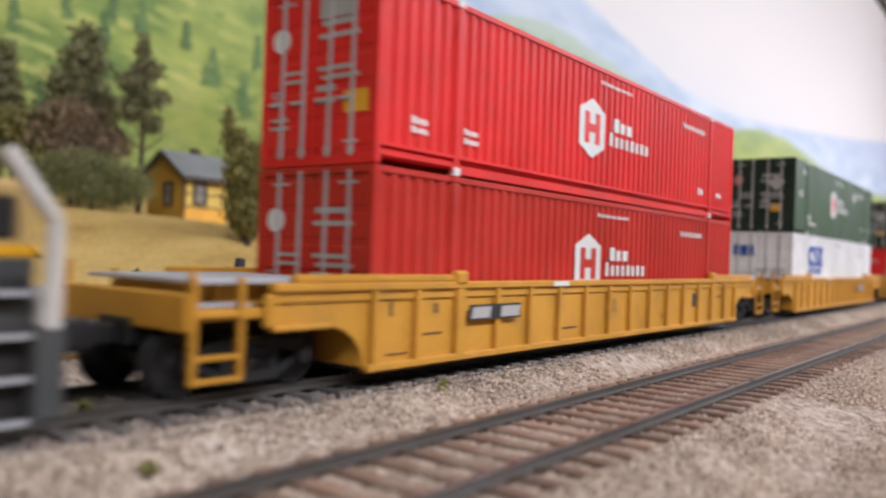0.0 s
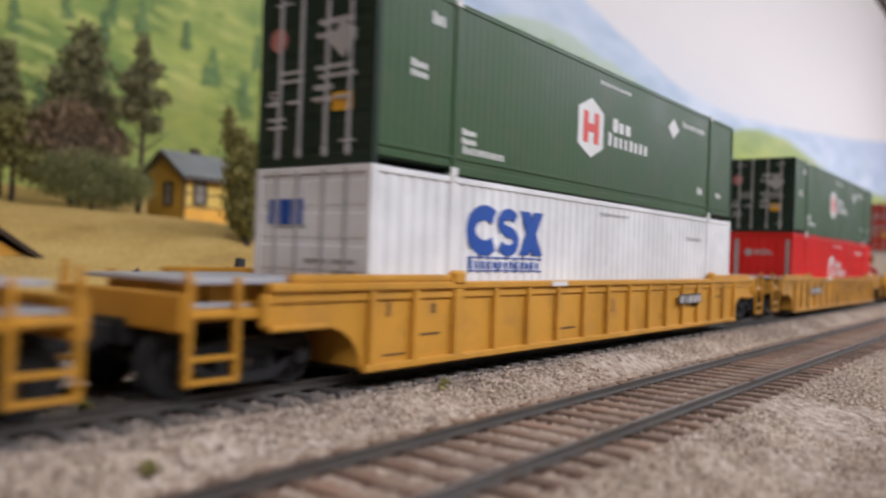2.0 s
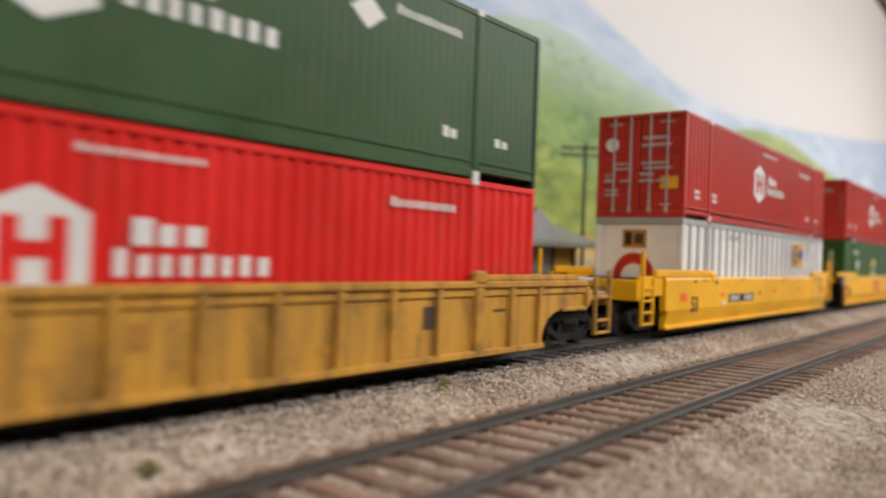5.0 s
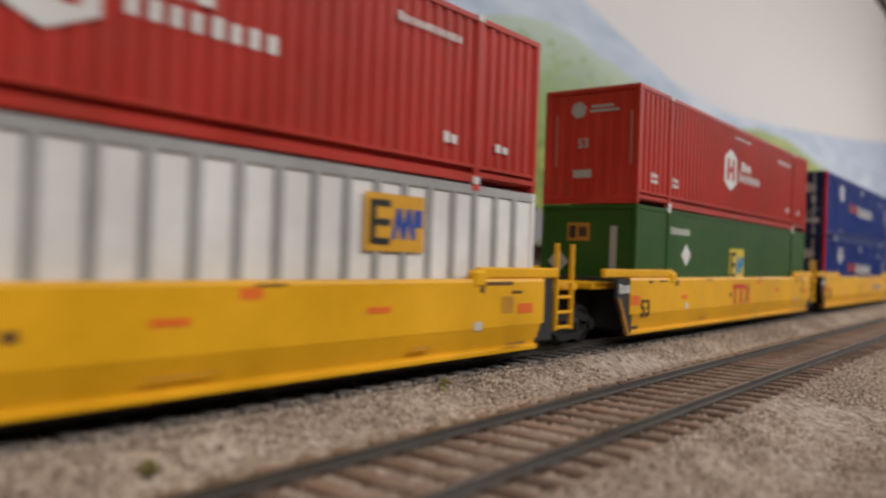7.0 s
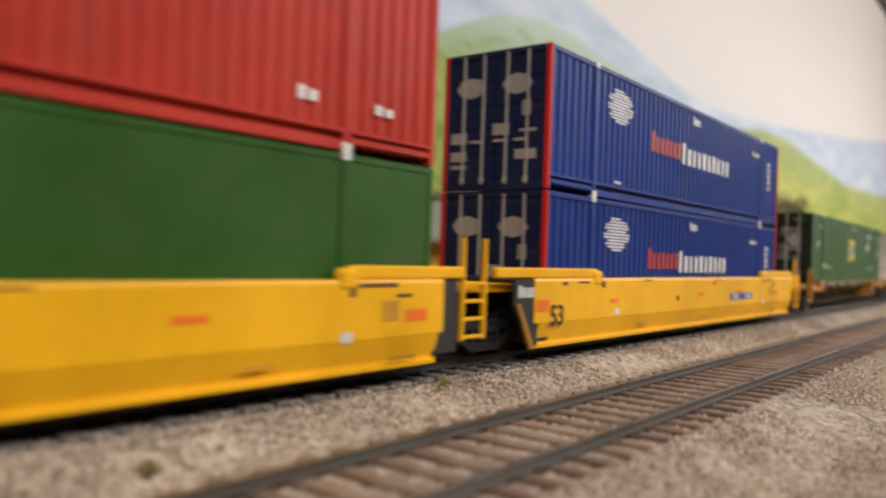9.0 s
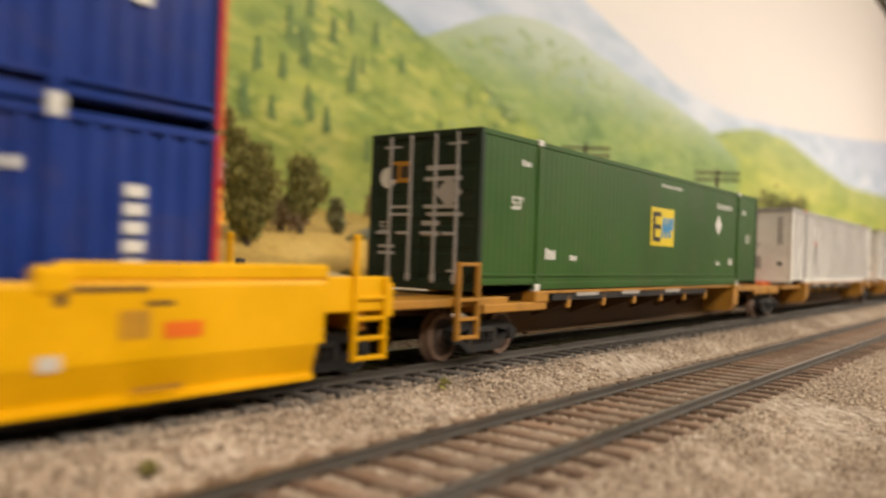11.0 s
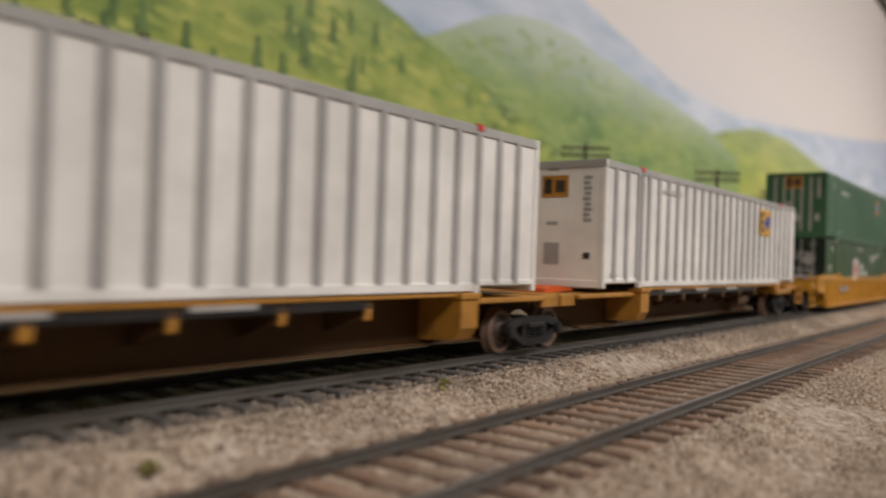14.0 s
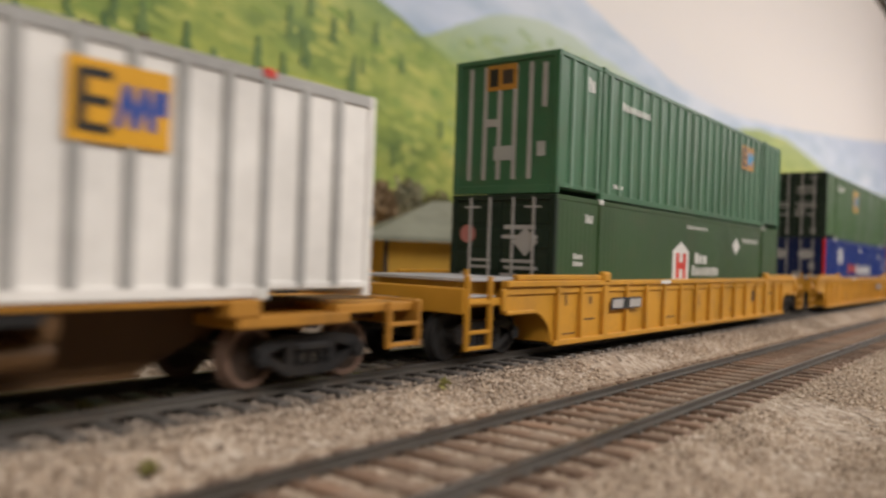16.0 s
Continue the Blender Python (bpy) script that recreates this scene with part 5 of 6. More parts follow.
    words(a, 12.2, 2.35, 1.35, 0.17, INK_WHITE, 11, seed=3)
    words(a, 14.6, 2.3, 0.36, 0.14, INK_WHITE, 3, seed=3)
    side_text(a, "53'", 1.22, 1.62, 0.34, INK_WHITE)
    words(a, 2.3, 0.72, 0.4, 0.22, INK_WHITE, 3, seed=5)
    words(a, 3.3, 0.66, 0.3, 0.12, INK_WHITE, 3, seed=5)
    words(a, 13.35, 0.72, 0.36, 0.22, INK_WHITE, 3, seed=6)
    words(a, 12.2, 0.66, 0.4, 0.12, INK_WHITE, 3, seed=7)
    side_text(a, "53'", 15.2, 1.45, 0.34, INK_WHITE)
    words(a, 1.35, 2.4, 0.34, 0.12, INK_WHITE, 3, seed=4)
    part("hazard_diamond", Geo().ext([(12.05, 1.78), (12.35, 1.48), (12.65, 1.78), (12.35, 2.08)], "y", FLUSH - 0.006, FLUSH), INK_WHITE, a)
    part("hazard_diamond", Geo().ext([(-0.9, 1.75), (-0.6, 1.45), (-0.3, 1.75), (-0.6, 2.05)], "x", 0.002, 0.012), RODS, a)
    for i in (7, 8):
        b = container("container", "off-white container with grey side posts on a spine car", SILVER, CARS[i], SPINE, "post", doors=False)
        words(b, 3.3, 2.44, 1.25, 0.12, RODS, 8, OVER, 3)
        words(b, 0.3, 0.3, 0.4, 0.07, GREY, 4, OVER, 3)
        for k in range(9):
            end_block(b, "door_lettering", -0.85 + 0.03 * (k % 3 == 1), 2.48 - k * 0.12, 0.2 - 0.05 * (k % 2), 0.085, GREY, 0.02)
        end_block(b, "notice", 0.05, 0.75, 0.4, 0.5, GREY, 0.02)
        end_block(b, "notice", 0.05, 1.45, 0.3, 0.08, GREY, 0.02)
        end_block(b, "notice", -0.85, 0.72, 0.16, 0.14, BLACK, 0.02)
        end_block(b, "notice", 0.05, 2.7, 0.3, 0.06, GREY, 0.02)
        if i == 7:
            g = Geo()
            for k in range(4):
                g.box(3.52, OVER - 0.005, 0.76 + k * 0.2, 3.78, OVER, 0.9 + k * 0.2)
            part("lettering", g, INK_BLACK, b)
            block(b, "red_mark", 3.65, 1.62, 0.4, 0.08, INK_RED, OVER)
        else:
            square_logo(b, 12.18, 2.1, 1.2, 0.86, INK_BLUE, OVER)
            end_square(b, 0.0, 2.3, 0.7, 0.02)
    # following ribbed cars
    b = container("container", "green container with pale vertical ribs stacked on top", GREEN_RIB, CARS[9], MID, "ribbed", doors=False)
    square_logo(b, 12.25, 2.1, 1.2, 0.74, INK_SKY, OVER, OCHRE)
    words(b, 2.9, 2.2, 1.6, 0.18, INK_WHITE, 8, OVER, 3)
    words(b, 1.2, 2.4, 0.4, 0.3, INK_WHITE, 2, seed=3)
    words(b, 2.6, 0.35, 0.5, 0.1, INK_WHITE, 4, seed=3)
    for yy in (0.88, 0.5, 0.14, -0.24, -0.62):
        end_block(b, "end_rib", yy, 1.5, 0.1, 2.4, RODS, 0.02)
    end_block(b, "notice", 0.32, 1.5, 0.36, 0.16, RODS, 0.02)
    end_block(b, "notice", 0.0, 0.85, 0.5, 0.3, GREY, 0.012)
    end_block(b, "notice", -0.9, 0.9, 0.2, 0.3, GREY, 0.012)
    end_square(b, 0.1, 2.45, 0.75, 0.014)
    end_block(b, "stripe", -0.95, 2.2, 0.12, 0.9, RODS, 0.015)
    a = container("container", "blue container with red corner posts in the well", BLUE, CARS[10], LOW, "corrugated", end_skin=DOOR_NAVY_SHADED)
    blue_marks(a)
    b = container("container", "green container with a white hexagon emblem", GREEN_EMP, CARS[10], MID, "fine", end_skin=DOOR_GREEN_SHADED)
    door_marks(b)
    words(b, 2.2, 2.35, 1.35, 0.2, INK_WHITE, 11, seed=3)
    square_logo(b, 6.4, 2.0, 1.0, 1.0, INK_SKY)
    b = container("container", "red corrugated container low in the well", MAROON, CARS[11], LOW, "corrugated")
    door_marks(b)
    b = container("container", "dark red corrugated container stacked on top", MAROON, CARS[11], MID, "corrugated")
    door_marks(b)


def blue_marks(b):
    for s in (-1, 1):
        for xx in (-0.012, LENGTH - 0.06):
            y0, y1 = sorted((s * (HALF + 0.012), s * (HALF - 0.1)))
            part("red_corner_post", Geo().box(xx, y0, 0.02, xx + 0.072, y1, HIGH - 0.005, 0.01), RED, b, "red painted corner post")
    disc = part("round_emblem", Geo().cyl((3.1, FLUSH - 0.002, 2.08), (3.1, FLUSH, 2.08), 0.30, 16), BLUE, b, "pale emblem of short stripes")
    for k in range(11):
        zz = 2.46 - k * 0.07
        w = 0.6 * math.sqrt(max(0.05, 1 - ((k - 5) / 5.6) ** 2))
        part("stripe", Geo().box(3.15 - w * (0.7 if k % 3 == 1 else 1), FLUSH - 0.006, zz, 3.15 + w * (1.2 if k % 4 else 0.9), FLUSH - 0.003, zz + 0.038), INK_WHITE, disc)
    words(b, 5.0, 1.62, 2.0, 0.5, WORD_RED, 7, seed=2)
    words(b, 7.05, 1.56, 3.9, 0.56, INK_WHITE, 10, seed=4)
    words(b, 7.8, 2.54, 0.55, 0.22, INK_WHITE, 4, seed=4)
    words(b, 13.2, 2.3, 0.7, 0.14, INK_WHITE, 5, seed=4)
    g = Geo()
    for k in range(5):
        g.box(14.95, FLUSH - 0.005, 1.25 + k * 0.2, 15.2, FLUSH, 1.38 + k * 0.2)
    part("lettering", g, INK_WHITE, b)
    words(b, 3.0, 0.42, 0.35, 0.08, INK_WHITE, 4, seed=4)
    for yy in (0.62, -0.52):
        pts = [(yy + 0.36 * math.cos(k * math.pi / 4), 2.15 + 0.22 * math.sin(k * math.pi / 4)) for k in range(8)]
        part("door_emblem", Geo().ext(pts, "x", 0.004, 0.014), RODS, b)
    for y, z, w, h in ((-0.75, 1.65, 0.2, 0.3), (-0.15, 1.25, 0.4, 0.24), (-0.8, 1.2, 0.4, 0.06), (0.9, 1.1, 0.4, 0.24), (-0.75, 0.72, 0.5, 0.2), (0.9, 0.72, 0.4, 0.2), (0.9, 0.5, 0.4, 0.08)):
        end_block(b, "door_lettering", y, z, w, h, RODS)


def locomotive():
    """The rear end of the engine ahead: steps, handrails and hood."""
    x = 8.52 - 3.95
    c = thing("locomotive", "tan and dark grey diesel locomotive seen at its rear end", "locomotive", "train", at(x, 0, 0))
    part("frame", Geo().box(-12, -1.3, 0.95, -0.6, 1.3, 1.25, 0.03), LOCO_GREY, c)
    part("hood", Geo().box(-12, -1.12, 1.25, -0.8, 1.12, 2.45, 0.1), LOCO_TAN, c, "tan hood")
    part("hood_stripe", Geo().box(-11.9, -1.14, 1.70, -0.78, 1.14, 1.80), GOLD, c, "golden stripe")
    part("lower_panel", Geo().box(-11.9, -1.13, 1.26, -0.79, 1.13, 1.68, 0.02), LOCO_GREY, c, "dark grey lower hood panel")
    for u in (-2.3, -1.4):
        part("window", Geo().box(u, -1.15, 1.86, u + 0.42, -1.1, 2.28, 0.03), BLACK, c, "dark hood opening")
    part("pilot", Geo().box(-0.78, -1.35, 0.3, -0.58, 1.35, 0.98, 0.03), LOCO_GREY, c)
    part("step_well", Geo().box(-1.75, -1.3, 0.12, -0.9, -0.9, 1.5, 0.02), BLACK, c)
    for k in range(4):
        step = part("step", Geo().box(-1.75, -1.46, 0.1 + k * 0.41, -0.95, -1.15, 0.14 + k * 0.41, 0.01), LOCO_GREY, c)
        part("step_edge", Geo().box(-1.75, -1.485, 0.095 + k * 0.41, -0.95, -1.462, 0.145 + k * 0.41, 0.005), DECKS, step, "pale step edge")
    part("step_side", Geo().box(-0.92, -1.48, 0.1, -0.62, -1.1, 0.98, 0.03), LOCO_GREY, c, "grey step side plate")
    part("end_panel", Geo().box(-0.86, -1.46, 1.0, -0.66, -1.2, 1.42, 0.03), PALE, c, "pale end panel")
    for p, q in (((-0.74, -1.42, 1.0), (-0.74, -1.42, 2.05)), ((-0.74, -1.42, 2.05), (-1.22, -1.42, 2.7))):
        part("handrail", Geo().cyl(p, q, 0.085, 8), PALE, c, "pale grey handrail")
    part("side_beam", Geo().box(-0.66, -1.2, 1.05, -0.5, -0.9, 1.4, 0.02), OCHRE, c)
    coupler(c, -0.55, 1)
    truck(c, -3.2)
    MOVERS.append((c, x, 0, 0))


build_train()
locomotive()


# ---- hillside ----
def crown_mesh(name, lobes, n, size, mat, seed):
    """A ragged crown: small leaf tufts strewn through several lobes. lobes: x, y, z, rx, ry, rz."""
    rng = np.random.RandomState(seed)
    vol = np.array([l[3] * l[4] * l[5] for l in lobes]) ** 0.75
    pick = rng.choice(len(lobes), n, p=vol / vol.sum())
    L = np.array(lobes, float)[pick]
    d = rng.randn(n, 3)
    d /= np.linalg.norm(d, axis=1)[:, None]
    r = rng.rand(n, 1) ** 0.38
    c = L[:, :3] + d * L[:, 3:] * r * (1 + 0.16 * rng.randn(n, 1))
    tri = rng.randn(n, 4, 3) * size * rng.uniform(0.5, 1.4, (n, 1, 1))
    P = (c[:, None, :] + tri) * S
    f = np.array([(0, 1, 2), (0, 2, 3), (0, 3, 1), (1, 3, 2)])
    me = bpy.data.meshes.new(name)
    me.from_pydata(P.reshape(-1, 3).tolist(), [], (f[None] + 4 * np.arange(n)[:, None, None]).reshape(-1, 3).tolist())
    me.materials.append(mat)
    return me


def tree(name, x, y, h, lobes, n, size, mat, label, seed, trunk=0.18, category="tree", trunk_h=None):
    z = ground_height(x, y) - 0.05
    t = thing(name, label, category, "trees on the hillside", at(x, y, z))
    rng = random.Random(seed)
    g = Geo()
    th = trunk_h or h * 0.75
    g.cyl((0, 0, 0), (0.03 * h * rng.uniform(-1, 1), 0, th), trunk, 8, trunk * 0.35)
    for k in range(6):
        zz = th * rng.uniform(0.4, 0.95)
        a = rng.uniform(0, 6.28)
        g.cyl((0, 0, zz), (h * 0.16 * math.cos(a), h * 0.16 * math.sin(a), zz + h * 0.12), trunk * 0.35, 5, trunk * 0.12)
    part("trunk", g, BARK, t, "dark thin trunk")
    cr = new("crown", crown_mesh("crown", lobes, n, size, mat, seed))
    cr.parent = t
    return t


def window(parent, x0, x1, y, z0, z1, axis="y", d=-1):
    """A framed window set on a wall: axis is the way it faces."""
    def b(u0, u1, w0, w1, t0, t1):
        a, c = sorted((y + d * t0, y + d * t1))
        return (u0, a, w0, u1, c, w1) if axis == "y" else (a, u0, w0, c, u1, w1)
    w = part("window", Geo().box(*b(x0, x1, z0, z1, 0.0, 0.03)), GLASS, parent, "dull window with a dark frame")
    f = Geo()
    f.box(*b(x0 - 0.1, x0 + 0.03, z0 - 0.1, z1 + 0.1, 0.0, 0.09)).box(*b(x1 - 0.03, x1 + 0.1, z0 - 0.1, z1 + 0.1, 0.0, 0.09))
    f.box(*b(x0, x1, z1, z1 + 0.1, 0.0, 0.09)).box(*b(x0, x1, z0 - 0.1, z0, 0.0, 0.11))
    f.box(*b(x0, x1, (z0 + z1) / 2 - 0.03, (z0 + z1) / 2 + 0.03, 0.03, 0.07))
    part("window_frame", f, TRIM_DARK, w)


def hill_house():
    """Yellow cottage: gable towards the viewer's near end, grey roof, orange base."""
    x, y = 27.2, 30.9
    z = 3.35
    h = thing("house", "small yellow cottage with a grey gabled roof on the hill", "house", "houses", at(x, y, z, 6))
    W, D, E = 3.8, 3.2, 2.75
    part("base", Geo().box(0.0, 0.0, -1.2, W, D, 0.0, 0.02), HOUSE_BASE, h, "orange base wall")
    part("wall", Geo().ext([(0, 0), (D, 0), (D, E), (D / 2, E + 1.15), (0, E)], "x", 0, W), HOUSE_WALL, h, "mustard yellow board wall")
    part("front_base", Geo().box(0.0, -0.12, -1.2, W, 0.0, 0.72, 0.02), HOUSE_BASE, h, "orange base wall")
    part("front_wall", Geo().box(0.0, -0.05, 0.72, W, 0.0, E - 0.05), HOUSE_LITE, h, "light yellow front")
    for s in (0, 1):
        a, b = (-0.45, D / 2) if s == 0 else (D + 0.45, D / 2)
        za, zb = E - 0.35, E + 1.22
        part("roof", Geo().ext([(a, za), (b, zb), (b, zb + 0.16), (a, za + 0.16)], "x", -0.45, W + 0.45), ROOF_GREY, h, "grey shingle roof slope")
        part("bargeboard", Geo().ext([(a, za - 0.12), (b, zb - 0.12), (b, zb + 0.06), (a, za + 0.06)], "x", -0.52, -0.45), TRIM_DARK, h)
    part("fascia", Geo().box(-0.45, -0.5, E - 0.5, W + 0.45, -0.44, E - 0.25), TRIM_DARK, h)
    part("chimney", Geo().box(W * 0.55, D * 0.5, E + 0.8, W * 0.55 + 0.5, D * 0.5 + 0.5, E + 1.7, 0.03), TRIM_DARK, h)
    window(h, 0.75, 1.55, -0.05, 1.0, 2.2)
    window(h, 1.0, 1.6, 0.0, 0.9, 2.1, "x")
    for xx in (0.0, W):
        part("corner_board", Geo().box(xx - 0.07, -0.1, 0, xx + 0.07, -0.04, E - 0.1), TRIM_DARK, h)
    part("trim_board", Geo().box(0, -0.13, 0.72, W, -0.05, 0.80).box(0, -0.09, 1.5, 0.65, -0.05, 1.58).box(1.65, -0.09, 1.5, W, -0.05, 1.58), TRIM_DARK, h)


def depot():
    """Yellow trackside building with a hipped green-grey roof."""
    x, y = 25.2, 13.3
    z = ground_height(x + 3, y + 2)
    h = thing("trackside_house", "yellow trackside building with a green-grey hipped roof", "house", "houses", at(x, y, z, -38))
    W, D, E = 8.6, 5.0, 2.55 - z
    part("wall", Geo().box(0, 0, -0.4, W, D, E, 0.02), HOUSE_WALL, h, "mustard yellow wall")
    o = 0.95
    e = E + 0.0
    vs = [(-o, -o, e), (W + o, -o, e), (W + o, D + o, e), (-o, D + o, e), (2.6, D / 2, e + 1.75), (W - 2.6, D / 2, e + 1.75)]
    part("roof", Geo().add(vs, [(0, 1, 5, 4), (1, 2, 5), (2, 3, 4, 5), (3, 0, 4), (3, 2, 1, 0)]), ROOF_GREEN, h, "green-grey hipped roof")
    part("eave_board", Geo().box(-o, -o, e - 0.2, W + o, -o + 0.08, e).box(-o, -o + 0.08, e - 0.2, -o + 0.08, D + o, e).box(W + o - 0.08, -o + 0.08, e - 0.2, W + o, D + o, e), ROOF_GREEN, h)
    for xx in (0, W):
        part("corner_board", Geo().box(xx - 0.09, -0.08, -0.4, xx + 0.09, 0.04, E), TRIM_DARK, h)
    for xx in (3.0, 4.7, 6.6):
        window(h, xx, xx + 0.95, 0.0, 0.6, E - 0.25)
    part("gable", Geo().ext([(W * 0.62, e + 0.1), (W * 0.92, e + 0.1), (W * 0.77, e + 1.5)], "y", -0.6, D / 2), DECKS, h, "pale roof gable")


def shed():
    x, y = 13.9, 21.4
    z = 0.15
    h = thing("shed", "small orange-walled shed with a dark brown roof", "shed", "houses", at(x, y, z, -20))
    part("wall", Geo().ext([(-3.0, -1), (0.3, -1), (0.3, 0.95), (-1.35, 2.0), (-3.0, 0.95)], "y", 0, 3.4), HOUSE_BASE, h, "orange wall")
    for s in (-1, 1):
        a = 0.75 if s > 0 else -3.45
        part("roof", Geo().ext([(a, 0.85), (-1.35, 2.35), (-1.35, 2.55), (a, 1.05)], "y", -0.45, 3.8), TRIM_DARK, h, "dark brown roof slope")
    part("beam", Geo().box(-3.1, -0.1, 0.72, 0.4, 0.0, 0.9), HOUSE_LITE, h)


def pole(x, y, top):
    z = ground_height(x, y)
    p = thing("telegraph_pole", "dark wooden telegraph pole with two crossarms", "utility pole", "telegraph poles", at(x, y, z, 38))
    h = top - z
    part("post", Geo().cyl((0, 0, -0.3), (0, 0, h), 0.11, 8, 0.08), POLE_WOOD, p)
    for k, zz in enumerate((h - 0.25, h - 0.62)):
        arm = part("crossarm", Geo().box(-0.06, -1.25, zz - 0.06, 0.06, 1.25, zz + 0.06, 0.01), POLE_WOOD, p)
        ins = Geo()
        for q in (-1.15, -0.8, -0.45, 0.45, 0.8, 1.15):
            ins.cyl((0, q, zz + 0.05), (0, q, zz + 0.14), 0.035, 6)
        part("insulator_row", ins, POLE_WOOD, arm)


def hillside():
    hill_house()
    depot()
    shed()
    for (x, y, top) in ((36.6, 10.0, 7.8), (44.3, 5.8, 7.15)):
        pole(x, y, top)
    # tall pines at the back of the hill
    tree("pine_tree", 24.0, 36.7, 11.0, [(0.2, 0, 10.0, 0.9, 0.8, 1.0), (0.1, 0, 8.6, 1.5, 1.2, 1.2), (-0.5, 0, 7.0, 1.9, 1.4, 1.3), (0.7, 0, 6.0, 1.7, 1.4, 1.2), (-0.9, 0, 5.0, 1.9, 1.5, 1.2), (0.2, 0, 3.9, 2.0, 1.5, 1.0)], 6500, 0.10, LEAF_DARK, "tall dark olive pine with an open ragged crown", 1)
    tree("pine_tree", 25.6, 33.0, 10.4, [(0, 0, 9.6, 0.45, 0.45, 0.9), (0.3, 0, 8.4, 0.9, 0.8, 0.7), (-0.6, 0, 7.6, 0.9, 0.8, 0.7), (0.5, 0, 6.9, 1.2, 0.9, 0.6), (-0.6, 0, 6.0, 1.1, 0.9, 0.7), (0.7, 0, 5.3, 0.7, 0.7, 0.5)], 3200, 0.09, LEAF_DARK, "tall dark olive pine with a bare lower trunk", 2)
    tree("pine_tree", 20.9, 40.0, 9.4, [(0, 0, 8.0, 0.8, 0.8, 1.3), (0, 0, 6.2, 1.2, 1.1, 1.3), (0.3, 0, 4.4, 1.4, 1.2, 1.3)], 2800, 0.10, LEAF_DARK, "tall dark olive pine with an open ragged crown", 3)
    tree("leafy_tree", 22.9, 35.5, 6.4, [(0, 0, 4.9, 1.9, 1.4, 1.2), (1.7, -0.9, 3.8, 1.3, 1.1, 1.1), (-1.7, 0.8, 4.0, 1.5, 1.1, 1.1), (0.3, 0, 3.2, 2.2, 1.3, 1.0)], 6000, 0.09, LEAF_BROWN, "brown autumn tree with a bushy crown", 4)
    tree("leafy_tree", 20.1, 36.5, 5.4, [(0, 0, 4.2, 1.3, 1.2, 1.1), (-1.0, 0.6, 2.8, 1.4, 1.2, 1.1), (0.9, -0.5, 2.2, 1.2, 1.1, 1.1)], 4200, 0.09, LEAF_OLIVE, "olive bushy tree beside the pines", 5)
    tree("shrub", 22.4, 32.3, 3.6, [(0, 0, 1.9, 2.2, 1.5, 1.35), (1.5, -1.2, 1.45, 1.3, 1.2, 1.1), (-1.4, 1.2, 1.8, 1.3, 1.2, 1.2), (0.4, -0.3, 0.9, 2.0, 1.4, 0.8)], 16000, 0.045, LEAF_GREEN, "rounded dense olive green shrub on the grass", 6, 0.1, "shrub", 1.2)
    tree("conifer", 23.1, 19.9, 6.3, [(-0.75, 0.6, 5.6, 0.26, 0.26, 0.8), (-0.45, 0.4, 4.7, 0.7, 0.6, 0.7), (0, 0, 3.9, 1.1, 0.9, 0.9), (0.15, -0.1, 2.9, 1.35, 1.1, 1.0), (0.05, 0, 1.9, 1.25, 1.0, 0.9), (0.0, 0, 1.1, 0.85, 0.8, 0.6), (0.1, 0, 0.55, 0.4, 0.4, 0.4)], 9000, 0.07, LEAF_OLIVE, "dense olive conifer in front of the cottage", 7)
    tree("leafy_tree", 27.3, 21.0, 4.1, [(0, 0, 3.2, 0.8, 0.7, 0.8), (0.3, -0.2, 2.2, 1.15, 0.9, 0.9), (-0.2, 0.1, 1.3, 1.0, 0.9, 0.7)], 4200, 0.07, LEAF_OLIVE, "olive leafy tree on the grass", 8)
    tree("leafy_tree", 26.4, 21.4, 2.2, [(0, 0, 1.0, 0.7, 0.6, 0.7), (0.5, -0.4, 0.7, 0.6, 0.6, 0.5)], 900, 0.10, LEAF_BROWN, "low dark bush under the olive tree", 9)
    tree("leafy_tree", 29.8, 21.0, 2.0, [(0, 0, 1.2, 0.4, 0.4, 0.7), (0.1, 0, 0.6, 0.45, 0.4, 0.5)], 500, 0.10, LEAF_DARK, "small dark leafy tree on the grass", 12)
    tree("leafy_tree", 34.2, 21.8, 3.0, [(-0.1, 0, 2.3, 0.6, 0.5, 0.6), (0.1, 0, 1.4, 1.0, 0.8, 0.9)], 1300, 0.11, LEAF_BROWN, "dark brownish tree behind the trackside building", 10)
    tree("leafy_tree", 36.6, 19.5, 3.6, [(0, 0, 2.9, 0.9, 0.8, 0.7), (0.2, 0, 1.9, 1.1, 0.9, 0.9)], 1200, 0.11, LEAF_DARK, "dark tree behind the trackside building", 11)
    tree("leafy_tree", 36.0, 21.2, 3.2, [(0, 0, 2.2, 1.0, 0.8, 0.7), (0.2, 0, 1.2, 1.1, 0.9, 0.9)], 1100, 0.12, LEAF_PALE, "pale dry bush behind the trackside building", 13)
    for k, (x, y, s) in enumerate(((60, 8.5, 1.2), (66, 9.0, 1.6), (72, 9.6, 1.3), (79, 10.5, 1.6), (90, 13, 1.8), (57, 9.5, 0.9))):
        tree("shrub", x, y, 5.2 * s, [(0, 0, 3.2 * s, 1.1 * s, 1.0 * s, 1.2 * s), (0.9 * s, 0, 2.3 * s, 1.0 * s, 0.9 * s, 1.0 * s), (-0.8 * s, 0, 1.6 * s, 1.1 * s, 0.9 * s, 1.2 * s)], 900, 0.14, LEAF_DARK, "dark olive bushy tree along the line", 20 + k)
    # dead timber by the track
    heap = thing("dead_timber", "heap of broken dark grey logs and branches on the sand", "logs", "", at(12.9, 7.5, ground_height(12.9, 7.5)))
    rng = random.Random(31)
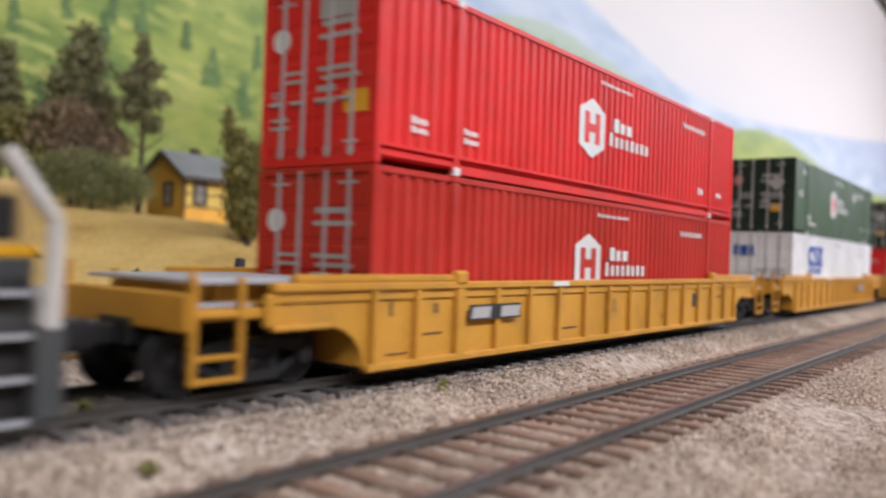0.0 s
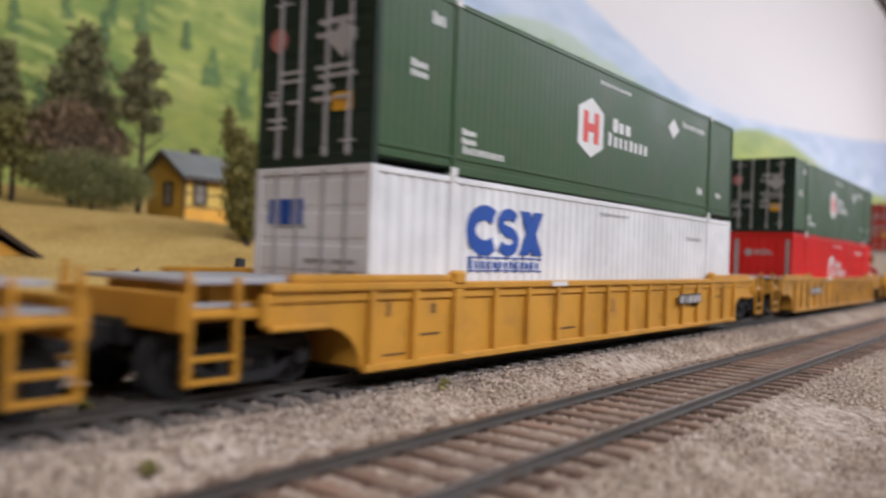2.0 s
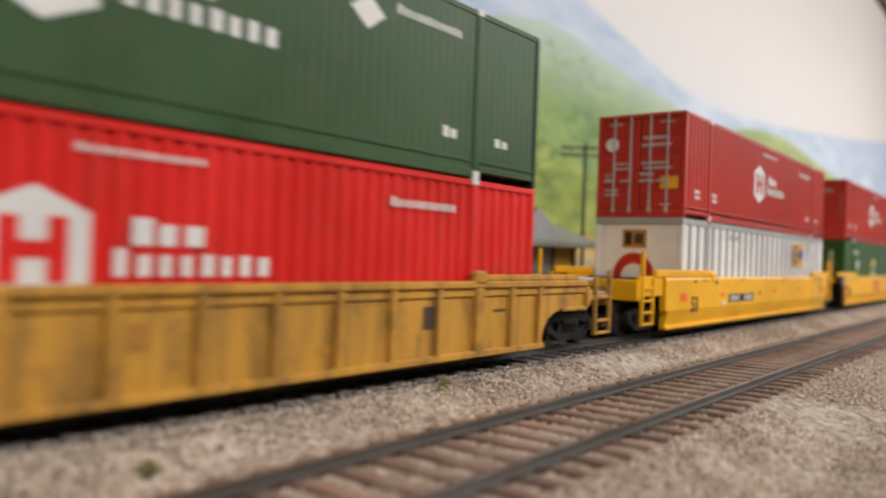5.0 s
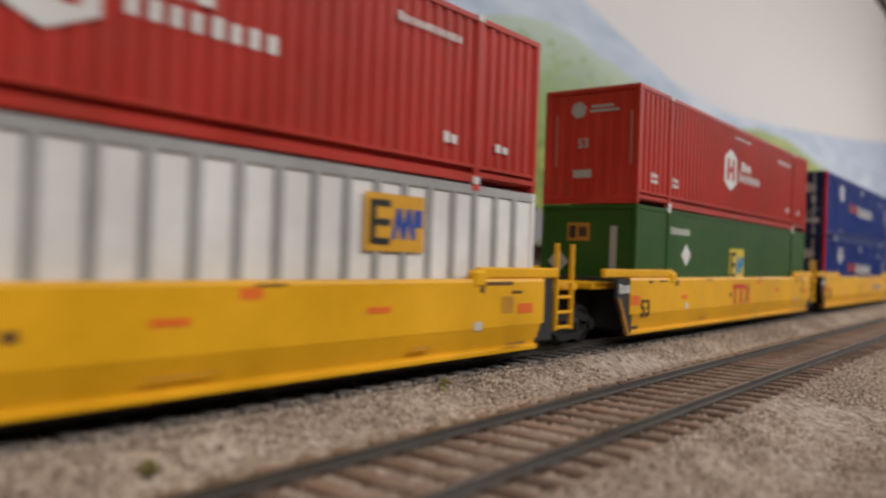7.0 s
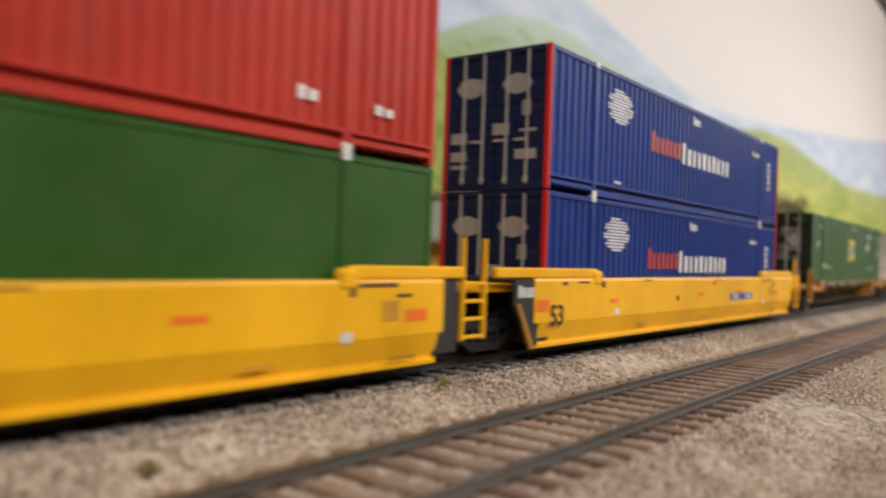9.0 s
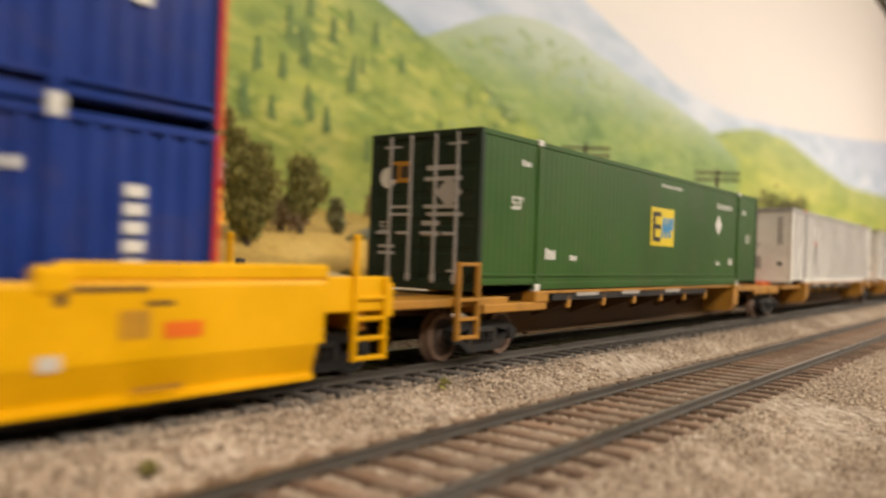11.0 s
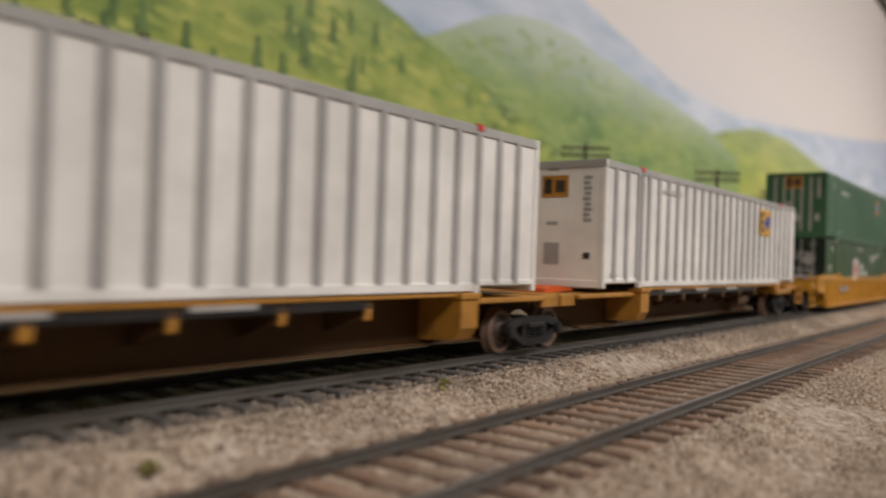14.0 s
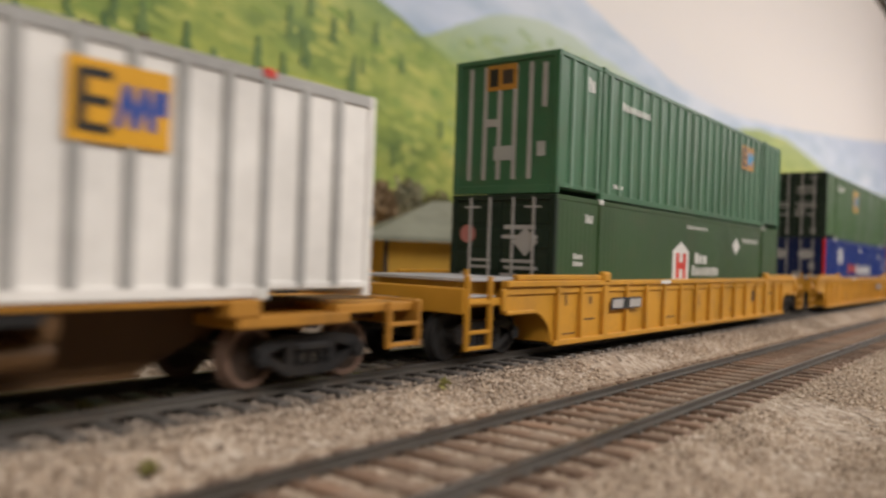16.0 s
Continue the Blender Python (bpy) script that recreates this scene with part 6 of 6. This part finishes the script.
    for k in range(24):
        u = -1.6 + 3.4 * k / 23 + rng.uniform(-0.2, 0.2)
        bx_, by_ = 0.61 * u + rng.uniform(-0.3, 0.3), -0.79 * u + rng.uniform(-0.3, 0.3)
        dz = ground_height(12.9 + bx_, 7.5 + by_) - ground_height(12.9, 7.5)
        an, up = rng.uniform(0, 6.28), rng.uniform(0.4, 1.15)
        ln = rng.uniform(0.8, 1.25)
        tip = (bx_ + ln * math.cos(an) * math.cos(up), by_ + ln * math.sin(an) * math.cos(up), dz + 0.35 + ln * math.sin(up))
        log = Geo().cyl((bx_, by_, dz - 0.1), tip, rng.uniform(0.2, 0.3), 8, rng.uniform(0.12, 0.2))
        mid = Vector((bx_, by_, dz + 0.12)).lerp(Vector(tip), 0.6)
        log.cyl(mid, mid + Vector((rng.uniform(-0.3, 0.3), rng.uniform(-0.3, 0.3), 0.3)), 0.06, 6, 0.03)
        part("log", log, DEAD_WOOD, heap)
    part("stump", Geo().cyl((0, 0, 0.1), (0.25, 0.1, 1.6), 0.2, 8, 0.13), DEAD_WOOD, heap, "leaning broken stump")
    for k, (x, y, q) in enumerate(((16.9, 8.6, 0.9), (16.1, 9.4, 0.8), (10.3, 10.2, 0.85))):
        tree("shrub", x, y, 0.9 * q, [(0, 0, 0.45 * q, 0.5 * q, 0.4 * q, 0.36 * q), (0.3 * q, 0, 0.3 * q, 0.35 * q, 0.3 * q, 0.25 * q)], 420, 0.06, LEAF_GREEN, "low olive shrub on the pale sand", 60 + k, 0.04, "shrub", 0.4)
    for k, (x, y) in enumerate(((25.0, 18.0), (27.0, 17.2), (28.5, 16.8))):
        tree("weed", x, y, 0.7, [(0, 0, 0.3, 0.35, 0.3, 0.25)], 160, 0.08, LEAF_GREEN, "small green weed clump in dry grass", 40 + k, 0.03, "weed", 0.3)
    for k, (x, y) in enumerate(((4.97, -0.01), (4.52, -2.07), (9.89, -1.65))):
        tree("weed", x, y, 0.25, [(0, 0, 0.16, 0.12, 0.1, 0.06)], 40, 0.03, LEAF_OLIVE, "tiny yellow-green weed growing in the ballast", 50 + k, 0.01, "weed", 0.12)


hillside()
track("track_main", 0.0, 0.0, "dark weathered main track under the train", -40, 300, -2.0, 60, TIE_GREY)
track("track_siding", TB_Y, TB_Z, "empty siding with brown ties and dull steel rails", -40, 300, 2.0, 60, TIE)


# ---- movement ----
WAY = [(0, 0.0), (1.0, 11.78), (2.0, 23.66), (3.0, 35.45), (4.2, 49.55), (6.3, 74.2), (7.0, 82.7), (7.5, 88.7), (8.0, 94.6), (8.5, 100.5), (9.2, 109.15),
       (11.3, 134.0), (12.0, 142.3), (12.5, 148.2), (13.0, 154.0), (13.5, 159.65), (14.0, 165.45), (14.5, 171.4), (15.0, 177.35), (15.5, 183.2), (16.0, 189.15)]


def travelled(t):
    """How far the train has gone by t."""
    return float(np.interp(t, [a for a, _ in WAY], [b for _, b in WAY]))


def motions():
    for ob, x, y, z in MOVERS:
        walk(ob, [(t, at(x - d, y, z)) for t, d in WAY])
    for ob, x in WHEELS:
        rows = []
        for k in range(0, 481):
            t = k / 30
            rows.append((t, at(x, 0, 0.42) @ Euler((0, -travelled(t) / 0.42, 0)).to_matrix().to_4x4()))
        walk(ob, rows)


motions()
